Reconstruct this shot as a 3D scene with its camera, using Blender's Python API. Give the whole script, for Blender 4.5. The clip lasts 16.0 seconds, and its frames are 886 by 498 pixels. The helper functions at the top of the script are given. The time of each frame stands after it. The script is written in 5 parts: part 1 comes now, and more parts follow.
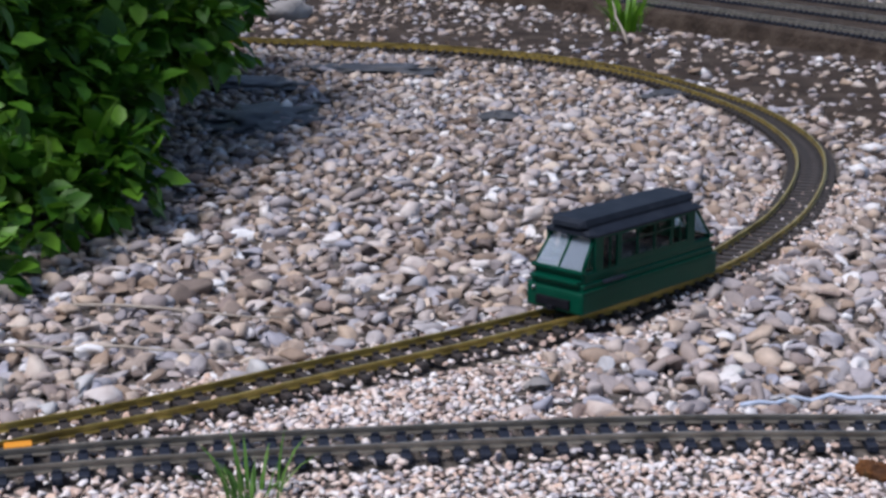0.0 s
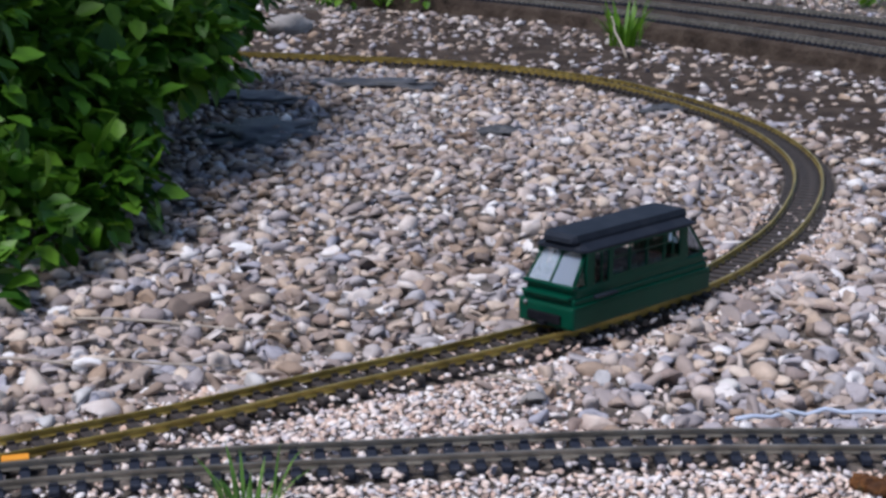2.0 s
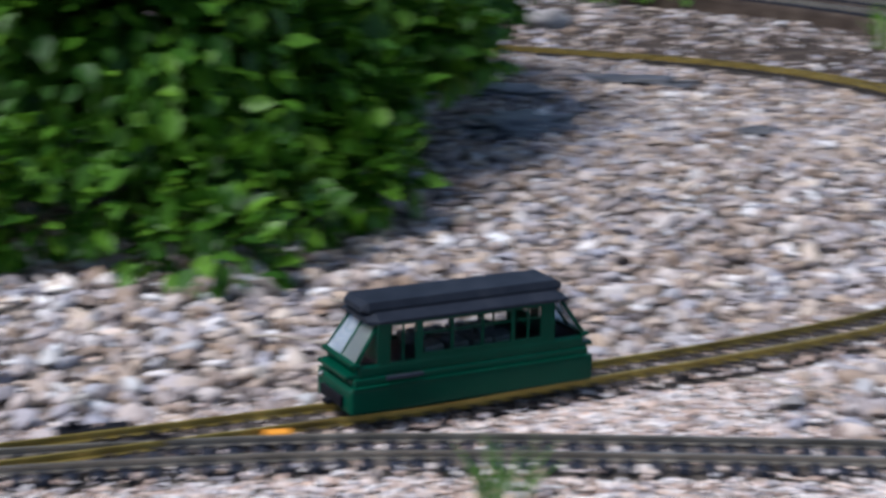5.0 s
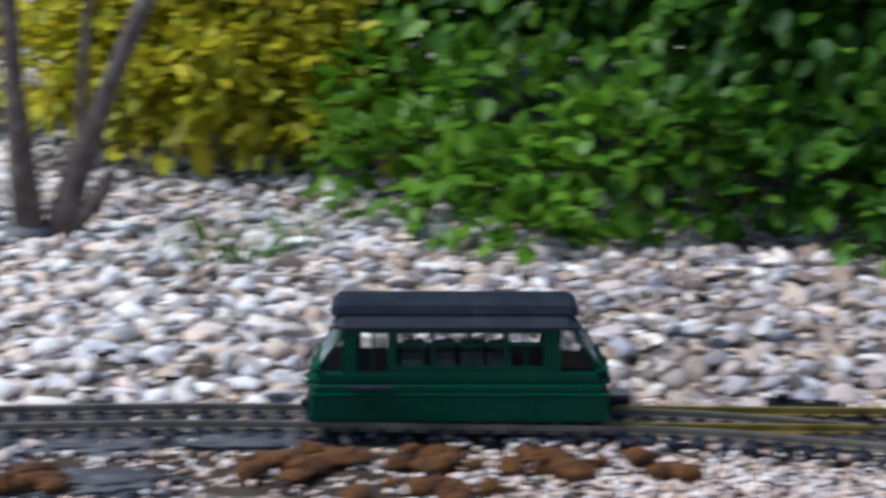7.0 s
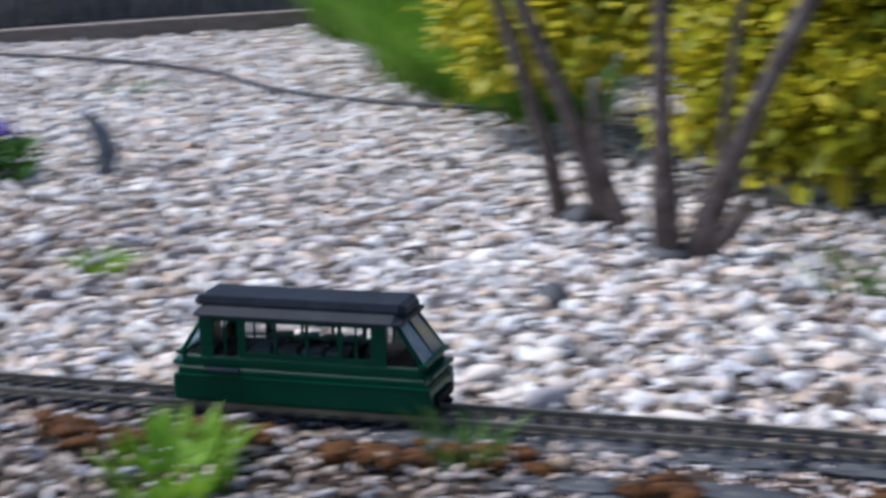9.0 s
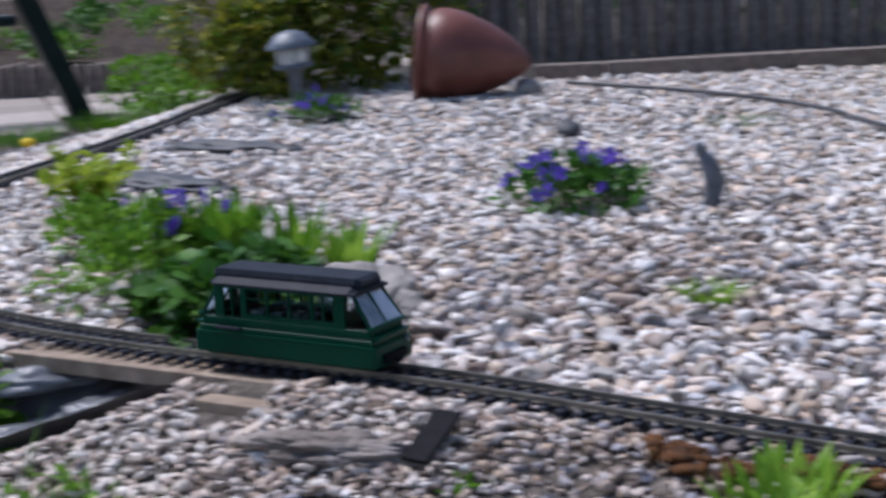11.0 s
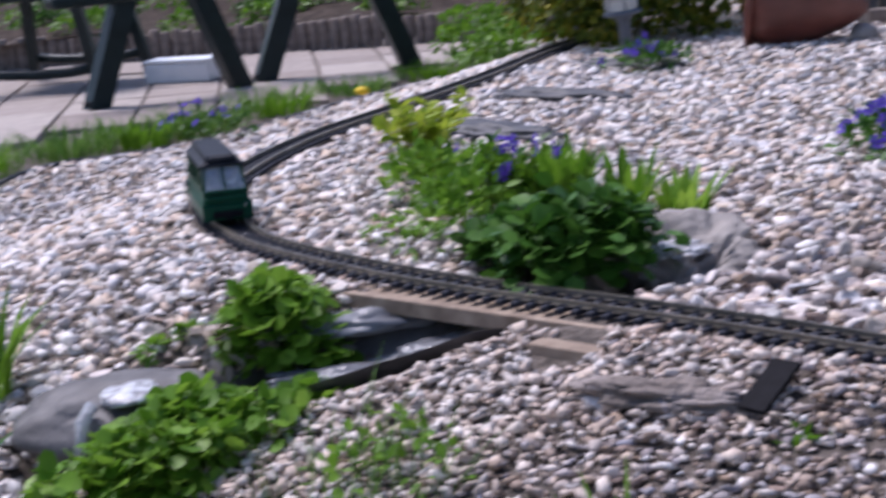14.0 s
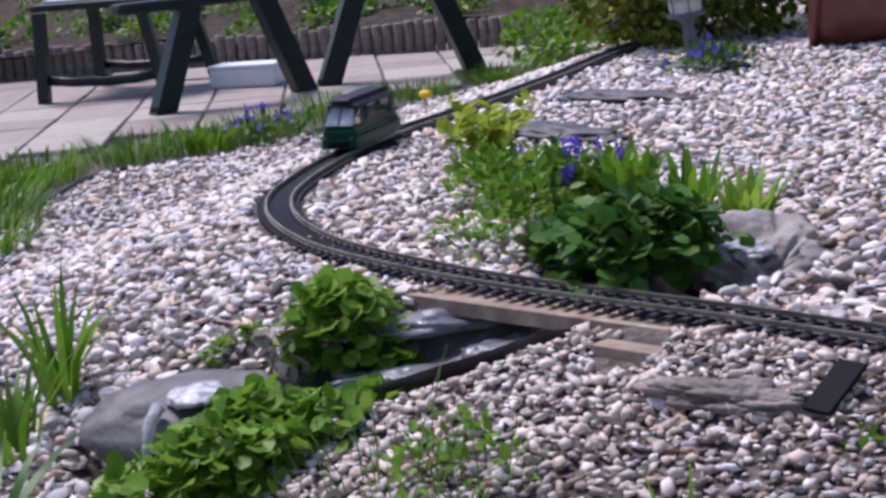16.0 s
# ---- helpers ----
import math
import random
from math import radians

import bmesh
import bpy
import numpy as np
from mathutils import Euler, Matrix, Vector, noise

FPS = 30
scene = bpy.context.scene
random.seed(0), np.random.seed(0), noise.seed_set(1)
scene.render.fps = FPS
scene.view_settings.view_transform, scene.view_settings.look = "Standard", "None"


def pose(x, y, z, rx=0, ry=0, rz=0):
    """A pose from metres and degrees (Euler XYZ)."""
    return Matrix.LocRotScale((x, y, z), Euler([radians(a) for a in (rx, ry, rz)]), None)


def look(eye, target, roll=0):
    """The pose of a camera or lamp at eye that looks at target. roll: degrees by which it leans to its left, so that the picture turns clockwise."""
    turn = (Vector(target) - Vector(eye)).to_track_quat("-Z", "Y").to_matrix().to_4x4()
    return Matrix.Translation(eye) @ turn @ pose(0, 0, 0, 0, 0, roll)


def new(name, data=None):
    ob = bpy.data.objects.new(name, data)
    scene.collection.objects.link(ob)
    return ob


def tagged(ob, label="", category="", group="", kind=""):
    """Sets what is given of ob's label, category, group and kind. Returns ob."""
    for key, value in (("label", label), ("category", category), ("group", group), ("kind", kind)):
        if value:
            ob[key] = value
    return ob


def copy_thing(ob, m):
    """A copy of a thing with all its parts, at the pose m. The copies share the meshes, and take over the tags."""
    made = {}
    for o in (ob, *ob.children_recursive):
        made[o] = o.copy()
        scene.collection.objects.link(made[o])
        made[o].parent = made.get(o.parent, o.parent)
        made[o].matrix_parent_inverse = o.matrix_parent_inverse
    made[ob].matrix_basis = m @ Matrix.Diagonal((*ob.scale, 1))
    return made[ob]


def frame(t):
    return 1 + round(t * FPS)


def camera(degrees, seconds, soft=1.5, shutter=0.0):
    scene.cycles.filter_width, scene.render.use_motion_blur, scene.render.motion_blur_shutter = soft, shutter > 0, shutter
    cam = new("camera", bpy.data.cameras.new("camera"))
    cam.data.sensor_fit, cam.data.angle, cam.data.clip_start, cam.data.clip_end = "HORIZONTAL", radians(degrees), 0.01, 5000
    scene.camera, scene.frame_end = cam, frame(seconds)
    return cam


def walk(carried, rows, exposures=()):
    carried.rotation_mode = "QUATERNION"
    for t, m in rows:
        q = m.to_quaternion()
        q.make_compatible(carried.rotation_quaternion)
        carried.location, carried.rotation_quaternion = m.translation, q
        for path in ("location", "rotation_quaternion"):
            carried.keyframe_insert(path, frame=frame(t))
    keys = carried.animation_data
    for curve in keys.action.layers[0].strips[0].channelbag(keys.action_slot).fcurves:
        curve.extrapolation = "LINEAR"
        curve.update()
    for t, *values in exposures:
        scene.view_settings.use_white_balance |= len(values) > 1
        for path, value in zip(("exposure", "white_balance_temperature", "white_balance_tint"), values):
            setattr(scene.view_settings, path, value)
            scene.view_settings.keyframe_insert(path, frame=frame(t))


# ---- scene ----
cam = camera(29.29, 16.0, soft=3.0, shutter=1.2)


def turned(x, y, z, yaw, pitch, roll):
    """A camera pose from its place and its yaw to the left of +y, pitch and roll in degrees."""
    return pose(x, y, z, 0, 0, yaw) @ pose(0, 0, 0, 90 + pitch) @ pose(0, 0, 0, 0, 0, roll)


CAMERA_ROWS = [
    (0.0, 0.048, 0.047, 0.564, 0.29, -14.02, -0.01),
    (0.5, 0.050, 0.045, 0.565, 0.18, -13.66, -0.04),
    (1.0, 0.051, 0.041, 0.565, 0.22, -13.24, -0.24),
    (1.5, 0.053, 0.040, 0.566, 0.38, -13.24, -0.08),
    (2.0, 0.053, 0.040, 0.566, 0.33, -13.55, 0.04),
    (2.5, 0.053, 0.042, 0.567, 0.56, -13.71, -0.07),
    (3.0, 0.054, 0.040, 0.566, 0.57, -13.75, -0.04),
    (3.2, 0.054, 0.041, 0.566, 0.52, -13.71, -0.06),
    (5.3, 0.029, 0.034, 0.562, 12.49, -13.86, 0.66),
    (5.5, 0.026, 0.033, 0.562, 15.40, -14.33, 0.66),
    (6.0, 0.016, 0.031, 0.561, 21.73, -14.64, 0.53),
    (6.5, 0.005, 0.030, 0.559, 27.41, -14.12, 0.40),
    (7.0, 0.004, 0.025, 0.558, 32.54, -14.55, 0.06),
    (7.5, 0.001, 0.016, 0.555, 37.06, -14.22, -0.71),
    (8.0, -0.000, 0.011, 0.551, 42.66, -13.95, -1.32),
    (8.5, -0.004, 0.005, 0.547, 47.48, -12.93, -1.79),
    (9.0, -0.009, -0.003, 0.544, 53.69, -12.94, -1.72),
    (9.5, -0.016, -0.008, 0.542, 58.70, -12.84, -2.20),
    (10.0, -0.023, -0.018, 0.541, 63.94, -12.06, -2.46),
    (10.2, -0.026, -0.023, 0.542, 66.30, -11.73, -2.50),
    (12.3, -0.035, -0.043, 0.541, 79.30, -10.99, -3.16),
    (12.5, -0.036, -0.044, 0.540, 79.73, -11.05, -3.21),
    (13.0, -0.043, -0.041, 0.538, 79.96, -11.60, -3.35),
    (13.5, -0.045, -0.046, 0.536, 81.36, -11.50, -3.88),
    (14.0, -0.046, -0.050, 0.534, 84.65, -12.05, -4.30),
    (14.5, -0.047, -0.054, 0.534, 85.65, -12.44, -4.46),
    (15.0, -0.048, -0.056, 0.532, 86.97, -12.32, -4.82),
    (15.5, -0.044, -0.053, 0.532, 86.71, -11.67, -5.12),
    (16.0, -0.040, -0.050, 0.532, 86.84, -11.74, -4.88),
]
walk(cam, [(t, turned(*r)) for t, *r in CAMERA_ROWS], [(0.0, 0.08, 6000, 13), (3.2, 0.10, 6000, 13), (5.5, 0.32, 5900, 9), (7.0, 0.26, 5850, 7), (9.0, 0.28, 5850, 10), (9.5, 0.17, 5880, 11), (10.0, 0.12, 5900, 12), (12.5, 0.34, 5980, 19), (16.0, 0.34, 6080, 26)])

# ---- light ----
world = bpy.data.worlds.new("world")
scene.world = world
world.use_nodes = True
SUN_AZ, SUN_EL = radians(128), radians(60)      # azimuth counted to the left of +y
sky = world.node_tree.nodes.new("ShaderNodeTexSky")
sky.sky_type, sky.sun_disc = "NISHITA", False
sky.sun_elevation, sky.sun_rotation = SUN_EL, -SUN_AZ
world.node_tree.links.new(sky.outputs[0], world.node_tree.nodes["Background"].inputs[0])
world.node_tree.nodes["Background"].inputs[1].default_value = 0.10
sun = new("sun", bpy.data.lights.new("sun", "SUN"))
sun.data.energy, sun.data.angle, sun.data.color = 3.2, radians(24), (1.0, 0.965, 0.925)
sun_way = Vector((-math.sin(SUN_AZ) * math.cos(SUN_EL), math.cos(SUN_AZ) * math.cos(SUN_EL), math.sin(SUN_EL)))
sun.matrix_world = look(sun_way * 30, (0, 0, 0))

# ---- materials ----


def material(name, colours, rough=0.7, metal=0.0, scale=40.0, bump=0.2, source="noise", detail=6.0, bump_scale=None, spread=1.0,
             transmission=0.0, coat=0.0, bump_distance=0.002, gloss=0.5):
    """A material whose colour runs through the given colours by noise, by island or by object."""
    m = bpy.data.materials.new(name)
    m.use_nodes = True
    nt = m.node_tree
    b = nt.nodes["Principled BSDF"]
    b.inputs["Roughness"].default_value, b.inputs["Metallic"].default_value = rough, metal
    b.inputs["Specular IOR Level"].default_value = gloss
    b.inputs["Transmission Weight"].default_value, b.inputs["Coat Weight"].default_value = transmission, coat
    tex = nt.nodes.new("ShaderNodeTexCoord")
    grain = nt.nodes.new("ShaderNodeTexNoise")
    grain.inputs["Scale"].default_value, grain.inputs["Detail"].default_value = scale, detail
    nt.links.new(tex.outputs["Object"], grain.inputs["Vector"])
    ramp = nt.nodes.new("ShaderNodeValToRGB")
    n = len(colours)
    while len(ramp.color_ramp.elements) < n:
        ramp.color_ramp.elements.new(0.5)
    for k, c in enumerate(colours):
        e = ramp.color_ramp.elements[k]
        e.position = 0.5 + ((k / max(n - 1, 1)) - 0.5) * (0.5 if source == "noise" else 1.0) * spread
        e.color = (*c, 1)
    if source == "noise":
        nt.links.new(grain.outputs["Fac"], ramp.inputs["Fac"])
        colour = ramp.outputs["Color"]
    else:
        if source == "island":
            rnd = nt.nodes.new("ShaderNodeNewGeometry").outputs["Random Per Island"]
        else:
            rnd = nt.nodes.new("ShaderNodeObjectInfo").outputs["Random"]
        nt.links.new(rnd, ramp.inputs["Fac"])
        mix = nt.nodes.new("ShaderNodeMix")
        mix.data_type, mix.blend_type = "RGBA", "OVERLAY"
        mix.inputs["Factor"].default_value = 0.45
        nt.links.new(ramp.outputs["Color"], mix.inputs[6])
        nt.links.new(grain.outputs["Color"], mix.inputs[7])
        grey = nt.nodes.new("ShaderNodeRGBToBW")
        nt.links.new(grain.outputs["Color"], grey.inputs[0])
        nt.links.new(grey.outputs[0], mix.inputs[7])
        colour = mix.outputs[2]
    nt.links.new(colour, b.inputs["Base Color"])
    if bump:
        fine = nt.nodes.new("ShaderNodeTexNoise")
        fine.inputs["Scale"].default_value, fine.inputs["Detail"].default_value = bump_scale or scale * 3, 5
        nt.links.new(tex.outputs["Object"], fine.inputs["Vector"])
        bp = nt.nodes.new("ShaderNodeBump")
        bp.inputs["Strength"].default_value, bp.inputs["Distance"].default_value = bump, bump_distance
        nt.links.new(fine.outputs["Fac"], bp.inputs["Height"])
        nt.links.new(bp.outputs["Normal"], b.inputs["Normal"])
    return m


def leaf_material(name, colours, rough=0.45, through_light=0.35):
    """A leaf: coloured leaf by leaf, and letting some light through."""
    m = material(name, colours, rough, source="island", scale=60, bump=0.15, bump_distance=0.001, gloss=0.28)
    nt = m.node_tree
    b = nt.nodes["Principled BSDF"]
    tr = nt.nodes.new("ShaderNodeBsdfTranslucent")
    link = b.inputs["Base Color"].links[0].from_socket
    nt.links.new(link, tr.inputs["Color"])
    mix = nt.nodes.new("ShaderNodeMixShader")
    mix.inputs[0].default_value = through_light
    nt.links.new(b.outputs[0], mix.inputs[1])
    nt.links.new(tr.outputs[0], mix.inputs[2])
    nt.links.new(mix.outputs[0], nt.nodes["Material Output"].inputs["Surface"])
    return m


M_SOIL = material("gravel_bed", [(0.045, 0.038, 0.032), (0.11, 0.09, 0.075), (0.24, 0.20, 0.175)], 0.95, scale=45, bump=1.0, bump_scale=90, bump_distance=0.012)
M_STONE = material("pebble_stone", [(0.14, 0.11, 0.10), (0.34, 0.24, 0.17), (0.28, 0.25, 0.26), (0.50, 0.37, 0.27), (0.44, 0.42, 0.44), (0.24, 0.17, 0.14), (0.62, 0.50, 0.40),
                                    (0.34, 0.33, 0.38), (0.54, 0.43, 0.37), (0.78, 0.75, 0.74)], 0.75, source="island", scale=70, bump=0.5, bump_scale=260)
M_PALE = material("pale_stone", [(0.44, 0.34, 0.28), (0.72, 0.58, 0.46), (0.64, 0.60, 0.60), (0.85, 0.76, 0.66), (0.50, 0.49, 0.52), (0.88, 0.84, 0.81), (0.72, 0.53, 0.41), (0.89, 0.87, 0.85), (0.68, 0.58, 0.54), (0.80, 0.77, 0.77)],
                  0.75, source="island", scale=70, bump=0.5, bump_scale=260)
M_SLOPE = material("slope_stone", [(0.38, 0.30, 0.26), (0.58, 0.47, 0.39), (0.68, 0.57, 0.50), (0.75, 0.66, 0.59), (0.47, 0.43, 0.41), (0.82, 0.75, 0.70), (0.62, 0.48, 0.39)], 0.8, source="island", scale=70, bump=0.5, bump_scale=260)
M_GRIT = material("grit", [(0.36, 0.25, 0.21), (0.66, 0.48, 0.38), (0.80, 0.66, 0.58), (0.86, 0.79, 0.75), (0.48, 0.43, 0.45), (0.76, 0.55, 0.42)], 0.8, source="island", scale=90, bump=0.3)
M_BRASS = material("weathered_brass", [(0.20, 0.14, 0.04), (0.39, 0.29, 0.075), (0.54, 0.41, 0.12)], 0.42, 0.6, scale=25, bump=0.15)
M_RAIL = material("dull_brass_rail", [(0.15, 0.135, 0.11), (0.27, 0.24, 0.20), (0.40, 0.36, 0.30)], 0.42, 0.6, scale=25, bump=0.2)
M_SLEEPER = material("dark_plastic_sleeper", [(0.010, 0.013, 0.024), (0.018, 0.022, 0.036), (0.035, 0.038, 0.05)], 0.6, scale=120, bump=0.4, gloss=0.3)
M_BROWN = material("brown_plastic_sleeper", [(0.022, 0.018, 0.018), (0.040, 0.031, 0.028), (0.065, 0.052, 0.045)], 0.7, scale=120, bump=0.4)
M_GREEN = material("green_enamel", [(0.001, 0.038, 0.021), (0.0012, 0.047, 0.026), (0.002, 0.056, 0.031)], 0.34, scale=14, bump=0.04, gloss=0.14)
M_ROOF = material("dark_blue_grey_roof", [(0.010, 0.013, 0.020), (0.016, 0.020, 0.030), (0.026, 0.030, 0.040)], 0.60, scale=50, bump=0.12, gloss=0.16)
M_BLACK = material("black_plastic", [(0.006, 0.006, 0.008), (0.012, 0.012, 0.016)], 0.7, scale=60, bump=0.15, gloss=0.08)
M_STEEL = material("worn_steel", [(0.25, 0.25, 0.25), (0.4, 0.4, 0.4)], 0.4, 0.9, scale=60, bump=0.1)
M_GLASS = material("window_glass", [(0.93, 0.95, 0.95), (0.97, 0.98, 0.98)], 0.02, scale=20, bump=0.0, transmission=1.0)
M_GLASS.node_tree.nodes["Principled BSDF"].inputs["IOR"].default_value = 1.12
# pale blue, only partly clear: reflected sky put into the windscreen colour
M_SCREEN = material("sky_bright_windscreen", [(0.66, 0.72, 0.78), (0.72, 0.77, 0.82)], 0.05, scale=20, bump=0.0, transmission=0.72, gloss=0.9)
M_SEAT = material("dark_seat", [(0.03, 0.045, 0.05), (0.05, 0.07, 0.08)], 0.8, scale=80, bump=0.2)
M_BARK = material("grey_brown_bark", [(0.06, 0.042, 0.036), (0.13, 0.095, 0.082), (0.22, 0.18, 0.16)], 0.9, scale=35, bump=0.9, bump_scale=70, bump_distance=0.006)
M_STEM = material("plant_stem", [(0.06, 0.09, 0.02), (0.12, 0.10, 0.04)], 0.8, scale=30, bump=0.3)
M_LEAF = leaf_material("bush_leaf", [(0.020, 0.070, 0.005), (0.038, 0.115, 0.007), (0.07, 0.18, 0.011), (0.12, 0.25, 0.018)], through_light=0.24)
M_DARKLEAF = leaf_material("ground_leaf", [(0.030, 0.10, 0.012), (0.055, 0.155, 0.018), (0.10, 0.23, 0.03)], through_light=0.25)
M_LIGHTLEAF = leaf_material("light_leaf", [(0.065, 0.165, 0.010), (0.11, 0.25, 0.015), (0.17, 0.33, 0.025)])
M_YELLOW = leaf_material("yellow_leaf", [(0.24, 0.28, 0.015), (0.50, 0.46, 0.025), (0.66, 0.55, 0.03), (0.38, 0.41, 0.025)])
M_FRESH = leaf_material("fresh_leaf", [(0.14, 0.30, 0.02), (0.22, 0.40, 0.03), (0.32, 0.50, 0.06)])
M_FOAM = material("white_water", [(0.16, 0.15, 0.15), (0.34, 0.33, 0.34), (0.72, 0.73, 0.76), (0.85, 0.86, 0.88)], 0.12, scale=55, bump=0.9, bump_scale=80, bump_distance=0.006)
M_COVER = leaf_material("cover_leaf", [(0.09, 0.21, 0.015), (0.15, 0.31, 0.025), (0.23, 0.40, 0.045)])
M_BLADE = leaf_material("grass_blade", [(0.07, 0.16, 0.03), (0.11, 0.23, 0.04), (0.16, 0.28, 0.06)])
M_VIOLET = leaf_material("violet_petal", [(0.12, 0.06, 0.55), (0.17, 0.09, 0.66), (0.25, 0.16, 0.72)])
M_MOSS = material("brown_moss", [(0.022, 0.010, 0.004), (0.07, 0.025, 0.006), (0.15, 0.055, 0.011), (0.05, 0.04, 0.010)], 0.95, scale=50, bump=1.0, bump_scale=150, bump_distance=0.008)
M_TERRA = material("brown_glazed_clay", [(0.10, 0.032, 0.024), (0.16, 0.052, 0.038), (0.23, 0.085, 0.062)], 0.42, scale=9, bump=0.15)
M_WOOD = material("weathered_plank", [(0.18, 0.13, 0.095), (0.31, 0.235, 0.175), (0.43, 0.34, 0.26)], 0.85, scale=30, bump=0.5)
M_LOG = material("grey_log", [(0.13, 0.10, 0.085), (0.22, 0.18, 0.155), (0.31, 0.26, 0.23)], 0.9, scale=30, bump=0.6)
M_ROCK = material("grey_rock", [(0.20, 0.18, 0.17), (0.32, 0.29, 0.27), (0.46, 0.42, 0.39)], 0.8, scale=14, bump=0.8, bump_scale=60, bump_distance=0.006)
M_LINER = material("dark_pond_liner", [(0.05, 0.048, 0.05), (0.11, 0.105, 0.105), (0.21, 0.20, 0.20)], 0.62, scale=14, bump=0.6, bump_scale=50, bump_distance=0.005)
M_BROWNROCK = material("brown_rock", [(0.10, 0.08, 0.07), (0.21, 0.175, 0.155), (0.36, 0.31, 0.29)], 0.85, scale=22, bump=1.0, bump_scale=80, bump_distance=0.006)
M_WET = material("wet_stone", [(0.09, 0.095, 0.11), (0.17, 0.175, 0.19), (0.28, 0.285, 0.30)], 0.22, scale=16, bump=0.6, bump_scale=70, bump_distance=0.004)
M_SLATE = material("dark_slate", [(0.03, 0.032, 0.04), (0.06, 0.062, 0.07), (0.10, 0.10, 0.11)], 0.6, scale=20, bump=0.6)
M_WATER = material("stream_water", [(0.66, 0.68, 0.70), (0.84, 0.86, 0.88)], 0.06, scale=30, bump=0.8, bump_scale=60, transmission=0.6, bump_distance=0.006)
M_PAVER = material("sand_stone_paver", [(0.27, 0.225, 0.20), (0.34, 0.29, 0.26), (0.41, 0.36, 0.325)], 0.85, source="object", scale=12, bump=0.4)
M_CHAIR = material("dark_green_plastic", [(0.004, 0.012, 0.014), (0.007, 0.018, 0.021), (0.010, 0.024, 0.028)], 0.4, scale=20, bump=0.08, gloss=0.3)
# white box plastic; on the stool this white is the sky's reflection
M_WHITE = material("white_plastic_and_sky_sheen", [(0.68, 0.72, 0.76), (0.78, 0.81, 0.84)], 0.5, scale=20, bump=0.1)
M_LAMPGREY = material("blue_grey_lamp_plastic", [(0.10, 0.12, 0.15), (0.16, 0.18, 0.22)], 0.45, scale=30, bump=0.1)
M_FROST = material("frosted_lamp_glass", [(0.62, 0.62, 0.60), (0.72, 0.72, 0.70)], 0.4, scale=30, bump=0.05)
M_ORANGE = material("orange_plastic", [(0.75, 0.27, 0.02), (0.85, 0.36, 0.03)], 0.5, scale=30, bump=0.1)
M_FIGURE = material("grey_cast_stone", [(0.07, 0.08, 0.10), (0.14, 0.15, 0.18), (0.22, 0.23, 0.25)], 0.7, scale=30, bump=0.5)
M_EARTH = material("brown_earth", [(0.022, 0.015, 0.011), (0.05, 0.035, 0.026), (0.09, 0.068, 0.052)], 0.95, scale=14, bump=1.0, bump_scale=60, bump_distance=0.012, gloss=0.2)
M_LAWN = material("lawn_ground", [(0.05, 0.09, 0.02), (0.09, 0.14, 0.03), (0.13, 0.17, 0.05)], 0.95, scale=20, bump=0.8, bump_distance=0.01)
M_TWIG = material("dry_twig", [(0.30, 0.24, 0.19), (0.44, 0.38, 0.32)], 0.9, scale=60, bump=0.3)

# ---- shaping helpers ----


def mesh_of(name, verts, faces, mat=None, smooth=True):
    me = bpy.data.meshes.new(name)
    me.from_pydata([tuple(v) for v in verts], [], [tuple(f) for f in faces])
    me.update()
    if mat:
        me.materials.append(mat)
    if smooth:
        me.polygons.foreach_set("use_smooth", [True] * len(me.polygons))
    return me


def fast_mesh(name, verts, faces, mat, smooth=True):
    """A mesh from numpy arrays, all faces with the same number of corners."""
    me = bpy.data.meshes.new(name)
    n, k = faces.shape
    me.vertices.add(len(verts))
    me.vertices.foreach_set("co", np.ascontiguousarray(verts, dtype=np.float32).ravel())
    me.loops.add(n * k)
    me.loops.foreach_set("vertex_index", np.ascontiguousarray(faces, dtype=np.int32).ravel())
    me.polygons.add(n)
    me.polygons.foreach_set("loop_start", np.arange(0, n * k, k, dtype=np.int32))
    me.polygons.foreach_set("use_smooth", np.full(n, smooth))
    me.materials.append(mat)
    me.update(calc_edges=True)
    me.validate()
    return me


def part(name, bm, mat, parent, label=""):
    """Links a bmesh as one mesh object under a thing or a part."""
    me = bpy.data.meshes.new(name)
    bm.to_mesh(me)
    bm.free()
    me.materials.append(mat)
    ob = new(name, me)
    ob.parent = parent
    if label:
        ob["label"] = label
    return ob


def thing(name, label, category, place=(0, 0, 0), turn=0, group="", kind=""):
    ob = new(name)
    ob.empty_display_size = 0.05
    ob.matrix_world = pose(*place, 0, 0, turn)
    return tagged(ob, label, category, group, kind)


def smooth_all(bm, angle=None):
    for f in bm.faces:
        f.smooth = True


def box(size, at=(0, 0, 0), bevel=0.0, turn=None, segments=2):
    bm = bmesh.new()
    bmesh.ops.create_cube(bm, size=1)
    bmesh.ops.scale(bm, vec=size, verts=bm.verts)
    if bevel:
        bmesh.ops.bevel(bm, geom=bm.edges[:], offset=bevel, segments=segments, affect="EDGES", profile=0.6)
    if turn:
        bmesh.ops.transform(bm, matrix=turn, verts=bm.verts)
    bmesh.ops.translate(bm, vec=at, verts=bm.verts)
    return bm


